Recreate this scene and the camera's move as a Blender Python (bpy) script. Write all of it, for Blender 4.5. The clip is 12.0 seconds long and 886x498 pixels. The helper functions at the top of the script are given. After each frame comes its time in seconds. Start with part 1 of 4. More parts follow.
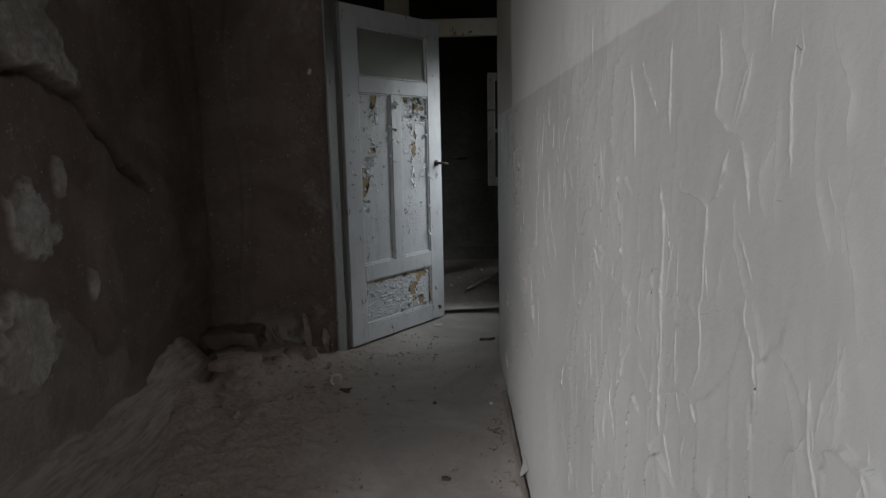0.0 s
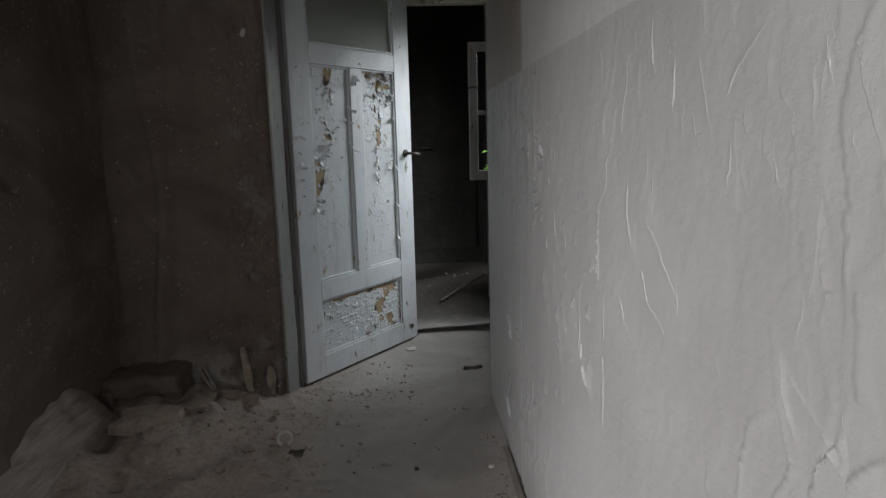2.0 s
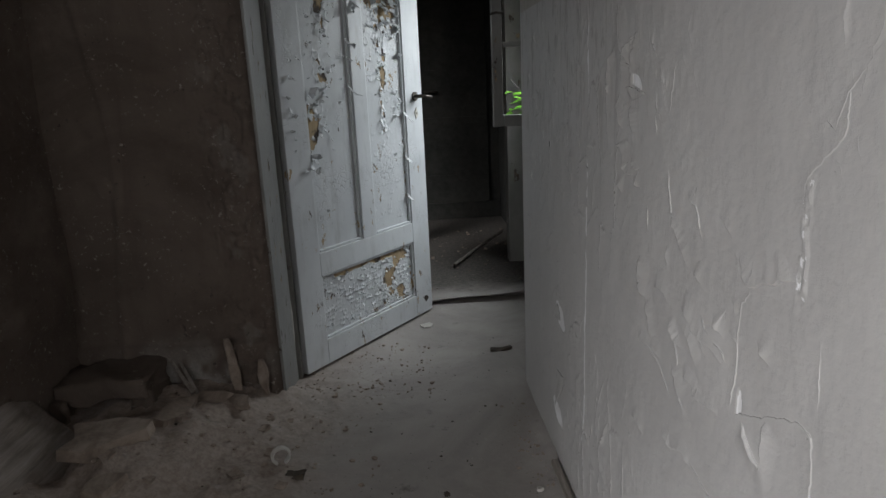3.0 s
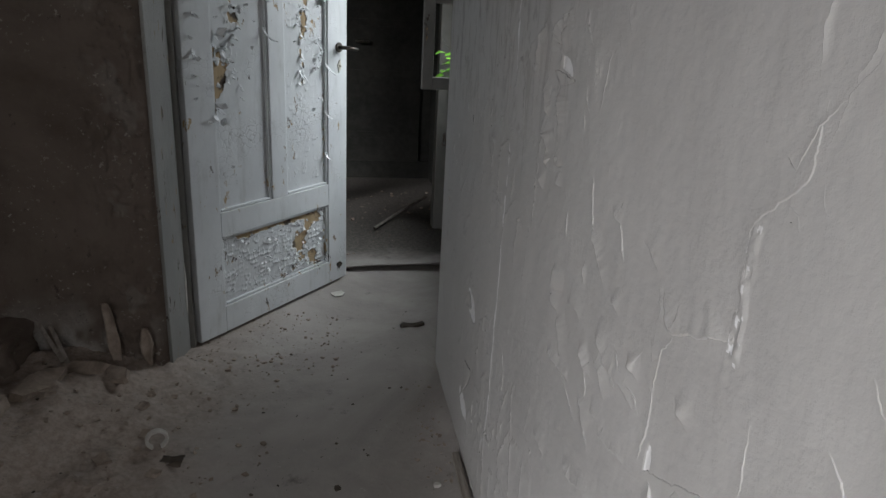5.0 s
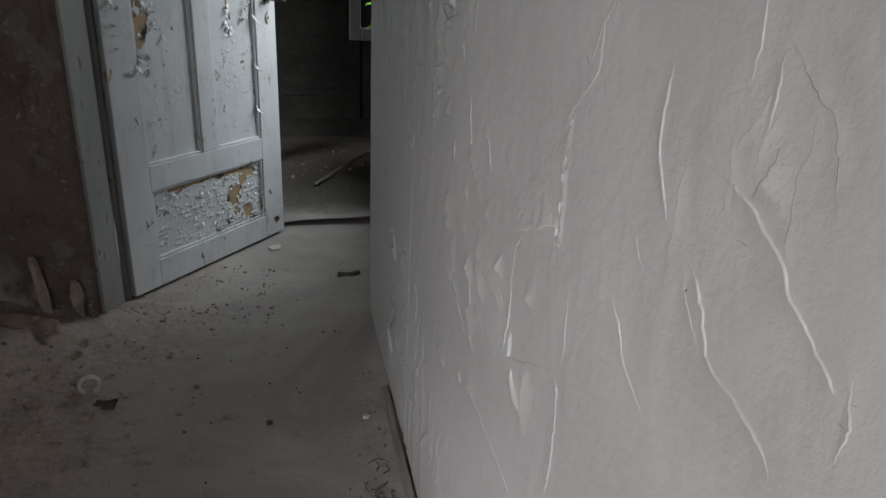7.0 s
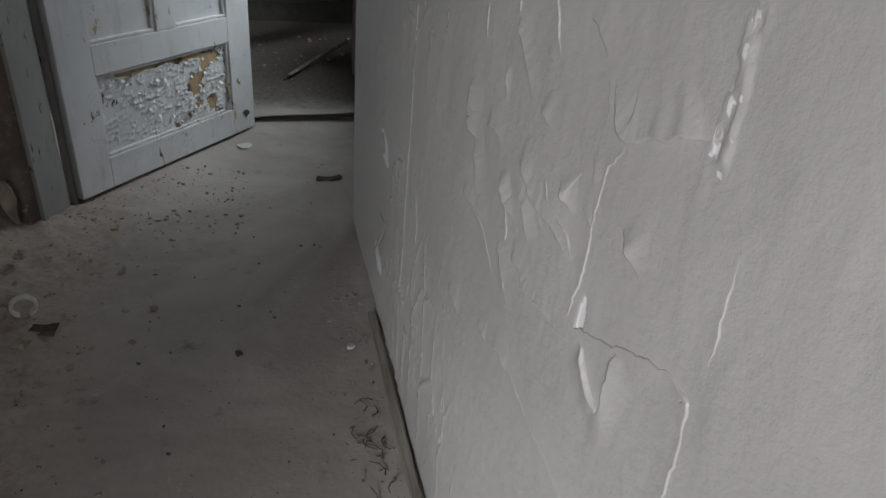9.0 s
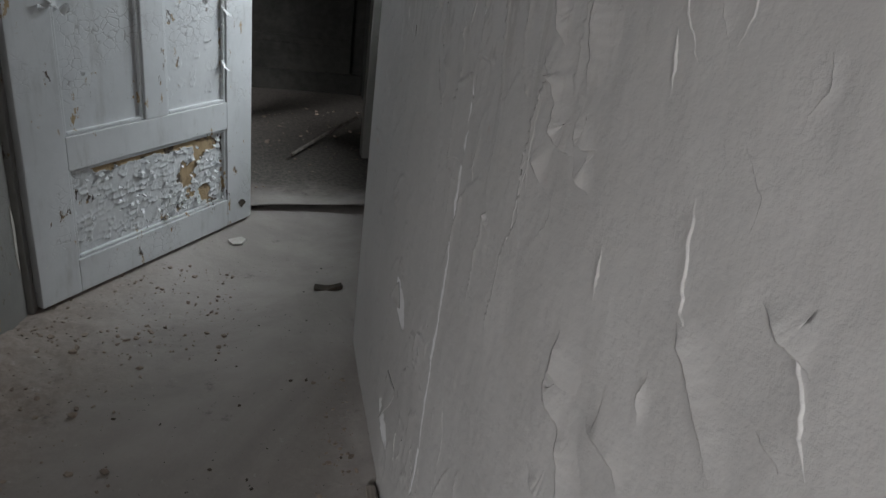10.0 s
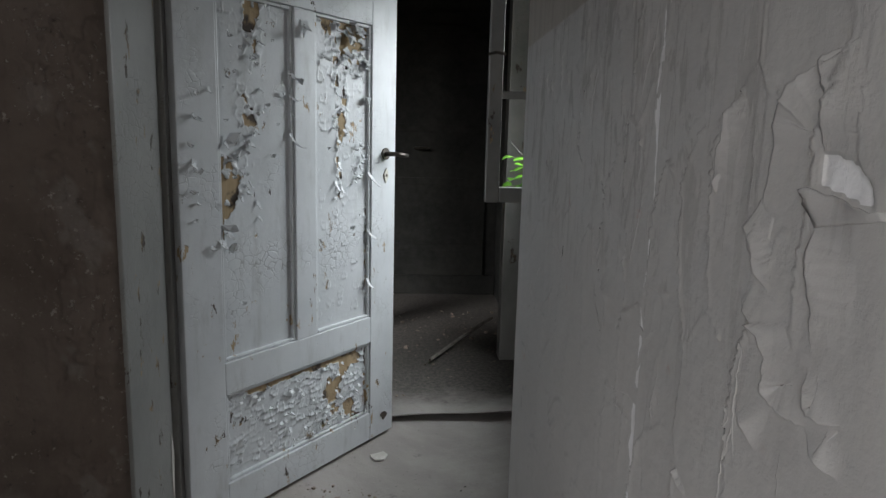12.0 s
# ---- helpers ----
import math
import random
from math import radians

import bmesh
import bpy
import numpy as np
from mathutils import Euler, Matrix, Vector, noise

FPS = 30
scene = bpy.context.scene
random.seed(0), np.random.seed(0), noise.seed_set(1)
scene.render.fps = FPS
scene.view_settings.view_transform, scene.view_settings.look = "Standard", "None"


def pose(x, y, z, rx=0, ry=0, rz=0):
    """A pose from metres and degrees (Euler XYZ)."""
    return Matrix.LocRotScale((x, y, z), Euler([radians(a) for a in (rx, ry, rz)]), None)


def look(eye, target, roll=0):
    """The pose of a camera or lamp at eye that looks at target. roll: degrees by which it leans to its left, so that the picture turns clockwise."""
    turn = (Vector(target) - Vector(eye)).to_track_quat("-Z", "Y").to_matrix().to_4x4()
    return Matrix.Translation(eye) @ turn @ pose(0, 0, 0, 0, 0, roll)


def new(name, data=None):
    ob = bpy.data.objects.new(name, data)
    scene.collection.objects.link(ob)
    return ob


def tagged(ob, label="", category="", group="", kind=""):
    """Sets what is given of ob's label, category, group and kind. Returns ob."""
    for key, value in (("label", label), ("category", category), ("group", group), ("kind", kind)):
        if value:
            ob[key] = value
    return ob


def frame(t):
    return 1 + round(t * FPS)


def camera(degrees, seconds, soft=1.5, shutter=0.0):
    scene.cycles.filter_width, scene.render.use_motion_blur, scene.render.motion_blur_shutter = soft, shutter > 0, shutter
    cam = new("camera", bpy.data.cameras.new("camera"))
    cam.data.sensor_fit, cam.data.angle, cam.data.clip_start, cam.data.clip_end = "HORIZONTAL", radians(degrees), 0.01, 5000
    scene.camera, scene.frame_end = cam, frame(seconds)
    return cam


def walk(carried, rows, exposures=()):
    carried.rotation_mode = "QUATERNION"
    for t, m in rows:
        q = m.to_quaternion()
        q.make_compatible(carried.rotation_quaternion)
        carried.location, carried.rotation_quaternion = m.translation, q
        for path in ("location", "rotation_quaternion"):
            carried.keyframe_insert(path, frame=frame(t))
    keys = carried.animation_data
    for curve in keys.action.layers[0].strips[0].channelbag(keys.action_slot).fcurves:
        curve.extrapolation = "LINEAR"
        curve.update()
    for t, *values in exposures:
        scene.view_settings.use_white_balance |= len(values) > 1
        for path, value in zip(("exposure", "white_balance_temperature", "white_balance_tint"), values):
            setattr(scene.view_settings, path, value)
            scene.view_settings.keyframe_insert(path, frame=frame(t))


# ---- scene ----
cam = camera(67.78, 12.0)
# seconds, x, y, z, yaw, pitch, roll
ROWS = [
    (0, -0.244, -3.786, 1.194, 0.86, -8.97, 1.19),
    (0.5, -0.239, -3.659, 1.188, -1.41, -8.89, -1.16),
    (1, -0.260, -3.491, 1.177, -3.23, -8.60, -1.40),
    (1.5, -0.307, -3.258, 1.162, -4.34, -9.25, -0.61),
    (2, -0.342, -3.025, 1.150, -2.99, -9.51, 1.49),
    (2.5, -0.384, -2.776, 1.121, -3.22, -10.67, 2.72),
    (2.7, -0.405, -2.631, 1.118, -3.29, -13.20, 2.72),
    (4.3, -0.354, -2.317, 1.182, -4.72, -15.32, -0.71),
    (4.5, -0.336, -2.310, 1.172, -6.14, -16.25, -1.35),
    (5, -0.336, -2.323, 1.149, -8.09, -18.03, -2.76),
    (5.5, -0.350, -2.332, 1.143, -8.45, -19.08, -3.35),
    (6, -0.337, -2.422, 1.167, -9.38, -19.64, -3.80),
    (6.5, -0.307, -2.432, 1.146, -10.75, -20.23, -3.99),
    (7, -0.254, -2.428, 1.115, -12.14, -20.93, -2.57),
    (7.5, -0.239, -2.439, 1.077, -12.65, -22.00, -1.57),
    (7.7, -0.242, -2.431, 1.063, -12.55, -22.30, -1.58),
    (9.3, -0.248, -2.046, 1.023, -13.52, -30.98, -5.58),
    (9.5, -0.241, -1.968, 1.036, -13.18, -31.47, -6.32),
    (10, -0.234, -1.793, 1.091, -12.46, -24.98, -7.43),
    (10.5, -0.236, -1.701, 1.152, -8.81, -14.35, -5.44),
    (11, -0.261, -1.679, 1.159, 0.45, -8.89, -3.10),
    (11.5, -0.253, -1.689, 1.141, 0.10, -8.92, -1.70),
    (12, -0.262, -1.717, 1.130, -2.58, -9.43, -1.42),
]
EXPOSURES = [(0.0, -0.5), (0.5, 0.3), (1.0, 0.2), (1.5, 0.1), (2.5, 0.0), (4.5, 0.1), (5.5, 0.05), (6.5, -0.05), (7.5, -0.05), (9.5, 0.1), (10.5, 0.2), (12.0, 0.3)]
walk(cam, [(t, pose(x, y, z, 90 + pitch, roll, yaw)) for t, x, y, z, yaw, pitch, roll in ROWS], EXPOSURES)
FAR_W, NEAR_W, SUN = 16.0, 38.0, 4.5

# lines along which the wall's paint has cracked and lifted: y, z from end to end
CRACKS_BACK = [
    [(-2.869, 1.299), (-2.891, 1.243), (-2.897, 1.166)],
    [(-2.919, 1.295), (-2.943, 1.269), (-2.977, 1.243), (-2.990, 1.225)],
    [(-3.035, 1.304), (-3.035, 1.249), (-3.036, 1.197)],
    [(-3.158, 1.299), (-3.174, 1.276), (-3.175, 1.252), (-3.167, 1.219), (-3.205, 1.198), (-3.223, 1.196), (-3.236, 1.178), (-3.248, 1.131)],
    [(-3.233, 1.266), (-3.230, 1.246), (-3.219, 1.218), (-3.205, 1.202)],
    [(-3.202, 1.192), (-3.194, 1.164), (-3.183, 1.143), (-3.159, 1.136)],
    [(-3.071, 1.154), (-3.081, 1.137), (-3.122, 1.136), (-3.157, 1.136), (-3.160, 1.114), (-3.153, 1.081), (-3.156, 1.050), (-3.149, 1.024), (-3.156, 0.998), (-3.155, 0.968), (-3.133, 0.936)],
    [(-3.009, 1.147), (-3.017, 1.126), (-3.032, 1.111), (-3.027, 1.059), (-3.028, 1.014), (-3.032, 0.956), (-3.028, 0.894), (-3.031, 0.840)],
]
CRACKS_BACK_TOO = [
    [(-3.145, 1.018), (-3.121, 1.025), (-3.077, 1.027), (-3.029, 1.011)],
    [(-3.128, 0.931), (-3.078, 0.915), (-3.028, 0.894), (-2.986, 0.881), (-2.954, 0.894), (-2.918, 0.907)],
    [(-2.929, 0.959), (-2.943, 0.943), (-2.955, 0.934)],
    [(-3.124, 0.929), (-3.141, 0.922), (-3.159, 0.906)],
    [(-3.250, 1.069), (-3.251, 1.046), (-3.268, 1.022), (-3.277, 0.996), (-3.290, 0.988)],
    [(-2.898, 1.002), (-2.882, 0.966), (-2.874, 0.927)],
    [(-2.343, 0.699), (-2.321, 0.640), (-2.391, 0.645)],
]
CRACKS_MIDDLE = [
    [(-2.084, 1.023), (-2.106, 1.014), (-2.119, 1.013), (-2.127, 1.004), (-2.143, 0.997), (-2.156, 0.981), (-2.167, 0.971), (-2.182, 0.960), (-2.192, 0.949), (-2.203, 0.944), (-2.217, 0.945)],
    [(-2.111, 1.014), (-2.123, 1.032), (-2.127, 1.047)],
    [(-2.122, 1.002), (-2.123, 0.986), (-2.114, 0.975)],
    [(-2.065, 0.955), (-2.079, 0.953), (-2.090, 0.935), (-2.098, 0.917), (-2.110, 0.903), (-2.133, 0.897), (-2.150, 0.891), (-2.167, 0.884), (-2.176, 0.866)],
    [(-2.000, 0.991), (-2.010, 0.981)],
    [(-1.994, 0.956), (-2.004, 0.939), (-2.015, 0.925)],
    [(-1.972, 0.886), (-1.990, 0.877), (-2.002, 0.854), (-2.010, 0.840), (-2.028, 0.834), (-2.047, 0.823)],
    [(-1.900, 1.119), (-1.898, 1.075), (-1.895, 1.056), (-1.864, 1.032), (-1.840, 1.013), (-1.846, 0.965), (-1.845, 0.907)],
]
CRACKS_MIDDLE_TOO = [
    [(-1.838, 0.904), (-1.801, 0.889), (-1.750, 0.871), (-1.730, 0.885), (-1.716, 0.905)],
    [(-1.752, 0.864), (-1.734, 0.840), (-1.729, 0.794), (-1.730, 0.748), (-1.720, 0.695)],
    [(-1.733, 0.694), (-1.783, 0.715), (-1.850, 0.748), (-1.890, 0.752), (-1.897, 0.701), (-1.895, 0.650), (-1.890, 0.607)],
    [(-1.745, 0.693), (-1.774, 0.670), (-1.807, 0.652), (-1.804, 0.690), (-1.801, 0.725)],
    [(-1.624, 0.794), (-1.641, 0.772), (-1.691, 0.761), (-1.707, 0.745)],
    [(-1.599, 0.547), (-1.652, 0.533), (-1.725, 0.530), (-1.790, 0.524)],
    [(-1.439, 0.666), (-1.499, 0.632), (-1.529, 0.617)],
    [(-1.892, 0.854), (-1.893, 0.818), (-1.896, 0.782)],
]
CRACKS_LOW = [
    [(-1.717, 0.872), (-1.718, 0.886), (-1.708, 0.900)],
    [(-1.566, 0.847), (-1.551, 0.862), (-1.534, 0.878), (-1.520, 0.895), (-1.496, 0.910)],
    [(-1.604, 0.889), (-1.583, 0.897)],
    [(-1.624, 0.832), (-1.607, 0.840), (-1.585, 0.847)],
    [(-1.696, 0.745), (-1.679, 0.749), (-1.654, 0.755), (-1.622, 0.753), (-1.595, 0.759), (-1.576, 0.773), (-1.545, 0.778)],
    [(-1.694, 0.782), (-1.675, 0.789), (-1.656, 0.803)],
    [(-1.730, 0.782), (-1.721, 0.792), (-1.706, 0.796)],
    [(-1.717, 0.820), (-1.717, 0.834), (-1.705, 0.841)],
    [(-1.484, 0.657), (-1.452, 0.666), (-1.389, 0.656), (-1.361, 0.668)],
    [(-1.431, 0.672), (-1.421, 0.714), (-1.399, 0.742), (-1.363, 0.757), (-1.373, 0.781), (-1.365, 0.814)],
    [(-1.564, 0.711), (-1.538, 0.710), (-1.523, 0.727), (-1.500, 0.742)],
]
CRACKS_LOW_TOO = [
    [(-1.609, 0.704), (-1.598, 0.734), (-1.577, 0.741), (-1.540, 0.744)],
    [(-1.564, 0.624), (-1.539, 0.656), (-1.521, 0.675)],
    [(-1.691, 0.666), (-1.676, 0.668), (-1.643, 0.663), (-1.618, 0.656), (-1.598, 0.672), (-1.561, 0.668)],
    [(-1.612, 0.535), (-1.583, 0.547), (-1.527, 0.525), (-1.495, 0.550)],
    [(-1.495, 0.766), (-1.480, 0.780), (-1.446, 0.772), (-1.433, 0.783)],
    [(-1.807, 0.788), (-1.782, 0.805), (-1.769, 0.811)],
    [(-1.411, 0.478), (-1.393, 0.488), (-1.348, 0.496)],
    [(-1.696, 0.918), (-1.677, 0.932), (-1.656, 0.940)],
    [(-1.599, 0.936), (-1.578, 0.941), (-1.555, 0.953)],
]
CRACKS_MORE = [
    [(-1.486, 0.979), (-1.499, 0.919), (-1.527, 0.888), (-1.559, 0.852)],
    [(-1.364, 0.677), (-1.417, 0.658), (-1.478, 0.647)],
    [(-1.578, 0.963), (-1.617, 0.896)],
    [(-1.528, 0.721), (-1.550, 0.689), (-1.543, 0.639), (-1.586, 0.613)],
    [(-1.582, 0.782), (-1.607, 0.755), (-1.645, 0.736)],
    [(-1.362, 0.776), (-1.387, 0.747), (-1.436, 0.730), (-1.464, 0.687)],
]
FLAKES_BY_THE_DOOR = [
    [(-1.309, 1.128), (-1.307, 1.139), (-1.309, 1.156), (-1.304, 1.173), (-1.293, 1.187), (-1.314, 1.192)],
    [(-1.238, 1.083), (-1.251, 1.103), (-1.252, 1.127), (-1.254, 1.155), (-1.271, 1.173), (-1.290, 1.185)],
    [(-1.156, 1.079), (-1.167, 1.116), (-1.181, 1.144), (-1.180, 1.175)],
    [(-1.314, 1.000), (-1.316, 1.008), (-1.313, 1.045), (-1.308, 1.063), (-1.310, 1.085)],
    [(-1.261, 1.025), (-1.246, 1.039), (-1.238, 1.059), (-1.211, 1.066)],
    [(-1.321, 0.950), (-1.288, 0.948), (-1.275, 0.953), (-1.266, 0.989), (-1.246, 1.000), (-1.217, 1.015)],
    [(-1.358, 0.967), (-1.324, 0.958), (-1.316, 0.989)],
    [(-1.359, 0.930), (-1.336, 0.936), (-1.321, 0.949)],
    [(-1.265, 0.905), (-1.249, 0.920), (-1.233, 0.936)],
    [(-0.862, 0.895), (-0.874, 0.926), (-0.842, 0.950)],
]
FLAKES_BY_THE_DOOR_TOO = [
    [(-1.017, 0.829), (-0.987, 0.833), (-0.910, 0.821)],
    [(-0.636, 0.612), (-0.553, 0.651)],
]

# ---------------------------------------------------------------- light
world = bpy.data.worlds.new("overcast_sky")
scene.world = world
world.use_nodes = True
wn = world.node_tree
wn.nodes.clear()
sky = wn.nodes.new("ShaderNodeTexSky")
sky.sky_type, sky.sun_disc = "NISHITA", False
sky.sun_elevation, sky.sun_rotation = radians(22), radians(218)
sky_bg = wn.nodes.new("ShaderNodeBackground")
sky_bg.inputs[1].default_value = 0.06
sky_out = wn.nodes.new("ShaderNodeOutputWorld")
wn.links.new(sky.outputs[0], sky_bg.inputs[0])
wn.links.new(sky_bg.outputs[0], sky_out.inputs[0])

sun = new("sun", bpy.data.lights.new("sun", "SUN"))
sun.data.energy, sun.data.angle, sun.data.color = SUN, radians(24), (0.98, 0.985, 1.0)
sun.matrix_world = look((-20, -26, 13.2), (0, 0, 0))


def window_light(name, eye, target, width, height, watts, colour, spread=180):
    lamp = new(name, bpy.data.lights.new(name, "AREA"))
    lamp.data.shape, lamp.data.size, lamp.data.size_y = "RECTANGLE", width, height
    lamp.data.energy, lamp.data.color = watts, colour
    lamp.data.spread = radians(spread)
    lamp.matrix_world = look(eye, target)
    return lamp


# daylight in the opening of the far room's window, and in an unseen passage window added behind the start of the walk
window_light("far_window_daylight", (0.70, 0.94, 1.52), (-0.30, 0.66, 0.22), 0.8, 0.7, FAR_W, (0.90, 0.96, 1.0), 120)
window_light("added_passage_window_light", (-1.80, -4.16, 1.48), (0.0, -2.9, 0.9), 1.6, 1.2, NEAR_W, (0.97, 0.98, 1.0))

# ---------------------------------------------------------------- helpers
def fade(t):
    return t * t * (3 - 2 * t)


def hash2(i, j, seed):
    h = np.sin(i * 127.1 + j * 311.7 + seed * 74.7) * 43758.5453
    return h - np.floor(h)


def vnoise(u, v, seed):
    i, j = np.floor(u), np.floor(v)
    a, b = fade(u - i), fade(v - j)
    return (hash2(i, j, seed) * (1 - a) + hash2(i + 1, j, seed) * a) * (1 - b) + (hash2(i, j + 1, seed) * (1 - a) + hash2(i + 1, j + 1, seed) * a) * b


def fbm(u, v, seed, octaves=4):
    total, weight = 0.0, 0.5
    for k in range(octaves):
        total = total + weight * vnoise(u * 2 ** k, v * 2 ** k, seed + 13 * k)
        weight *= 0.5
    return total


def cells(u, v, seed):
    """Distance to the nearest and second cell centre, the cell's random number and the way to its centre."""
    iu, iv = np.floor(u), np.floor(v)
    f1, f2 = np.full(u.shape, 9.0), np.full(u.shape, 9.0)
    rnd, du, dv = np.zeros(u.shape), np.zeros(u.shape), np.zeros(u.shape)
    for a in (-1, 0, 1):
        for b in (-1, 0, 1):
            ci, cj = iu + a, iv + b
            x, y = ci + 0.1 + 0.8 * hash2(ci, cj, seed) - u, cj + 0.1 + 0.8 * hash2(ci, cj, seed + 5) - v
            d = np.hypot(x, y)
            near = d < f1
            f2 = np.where(near, f1, np.minimum(f2, d))
            rnd = np.where(near, hash2(ci, cj, seed + 9), rnd)
            du, dv, f1 = np.where(near, x, du), np.where(near, y, dv), np.where(near, d, f1)
    return f1, f2, rnd, du, dv


def ramp(x, a, b):
    return fade(np.clip((x - a) / (b - a), 0, 1))


def part(name, bm, material, parent=None, label="", smooth=False):
    me = bpy.data.meshes.new(name)
    bm.normal_update()
    bm.to_mesh(me)
    bm.free()
    me.materials.append(material)
    if smooth:
        me.shade_smooth()
    ob = new(name, me)
    ob.parent = parent
    if label:
        tagged(ob, label)
    return ob


def thing(name, place, label, category, group="", kind=""):
    ob = new(name)
    ob.matrix_world = place
    ob.empty_display_size = 0.05
    return tagged(ob, label, category, group, kind)


def box(bm, x0, x1, y0, y1, z0, z1, bevel=0.0):
    """A block between these bounds added to bm, with its edges rounded by bevel."""
    made = bmesh.ops.create_cube(bm, size=1)["verts"]
    bmesh.ops.scale(bm, vec=(x1 - x0, y1 - y0, z1 - z0), verts=made)
    bmesh.ops.translate(bm, vec=((x0 + x1) / 2, (y0 + y1) / 2, (z0 + z1) / 2), verts=made)
    if bevel:
        edges = list({e for v in made for e in v.link_edges})
        bmesh.ops.bevel(bm, geom=edges, offset=bevel, segments=2, profile=0.6, affect="EDGES")
    return bm


def rough_block(*bounds, amount=0.028, cuts=7):
    """A block with broken, lumpy faces."""
    bm = block(*bounds)
    bmesh.ops.subdivide_edges(bm, edges=bm.edges[:], cuts=cuts, use_grid_fill=True)
    for v in bm.verts:
        v.co += amount * noise.noise_vector(v.co * 9) + 0.4 * amount * noise.noise_vector(v.co * 31)
    return bm


def block(*bounds, bevel=0.0):
    return box(bmesh.new(), *bounds, bevel=bevel)


def sheet(name, points, material, parent=None, label="", smooth=True, bare=None, holes=None):
    """A grid mesh from an array of rows x columns x 3."""
    rows, cols = points.shape[:2]
    k = np.arange(rows * cols).reshape(rows, cols)
    quads = np.stack([k[:-1, :-1], k[:-1, 1:], k[1:, 1:], k[1:, :-1]], -1).reshape(-1, 4)
    if holes is not None:
        quads = quads[~holes[:-1, :-1].reshape(-1)]
    me = bpy.data.meshes.new(name)
    me.vertices.add(rows * cols)
    me.vertices.foreach_set("co", points.reshape(-1).astype(np.float32))
    me.loops.add(len(quads) * 4)
    me.loops.foreach_set("vertex_index", quads.reshape(-1).astype(np.int32))
    me.polygons.add(len(quads))
    me.polygons.foreach_set("loop_start", np.arange(0, len(quads) * 4, 4, dtype=np.int32))
    me.update(calc_edges=True)
    if bare is not None:
        me.attributes.new("bare", "FLOAT", "POINT").data.foreach_set("value", bare.reshape(-1).astype(np.float32))
    me.materials.append(material)
    if smooth:
        me.shade_smooth()
    ob = new(name, me)
    ob.parent = parent
    if label:
        tagged(ob, label)
    return ob


def tube(bm, points, radius, sides=8, taper=1.0):
    """A round bar along the points."""
    points = [Vector(p) for p in points]
    rings = []
    for n, p in enumerate(points):
        way = (points[min(n + 1, len(points) - 1)] - points[max(n - 1, 0)]).normalized()
        side = way.cross(Vector((0.13, 0.31, 0.94))).normalized()
        up = side.cross(way)
        r = radius * (1 + (taper - 1) * n / max(1, len(points) - 1))
        rings.append([bm.verts.new(p + r * (math.cos(a) * side + math.sin(a) * up)) for a in (2 * math.pi * s / sides for s in range(sides))])
    for a, b in zip(rings, rings[1:]):
        for s in range(sides):
            bm.faces.new((a[s], a[(s + 1) % sides], b[(s + 1) % sides], b[s]))
    bm.faces.new(rings[0][::-1])
    bm.faces.new(rings[-1])
    return bm


def chip(rng, size, thick, curl=0.3):
    """An uneven, slightly curled flake."""
    bm = bmesh.new()
    n = rng.randint(5, 8)
    low, high = [], []
    for k in range(n):
        a = 2 * math.pi * k / n + rng.uniform(-0.3, 0.3)
        r = size * rng.uniform(0.55, 1.1)
        x, y = r * math.cos(a), 0.7 * r * math.sin(a)
        z = curl * (x * x) / size
        low.append(bm.verts.new((x, y, z)))
        high.append(bm.verts.new((x * 0.96, y * 0.96, z + thick)))
    bm.faces.new(low[::-1])
    bm.faces.new(high)
    for k in range(n):
        bm.faces.new((low[k], low[(k + 1) % n], high[(k + 1) % n], high[k]))
    return bm


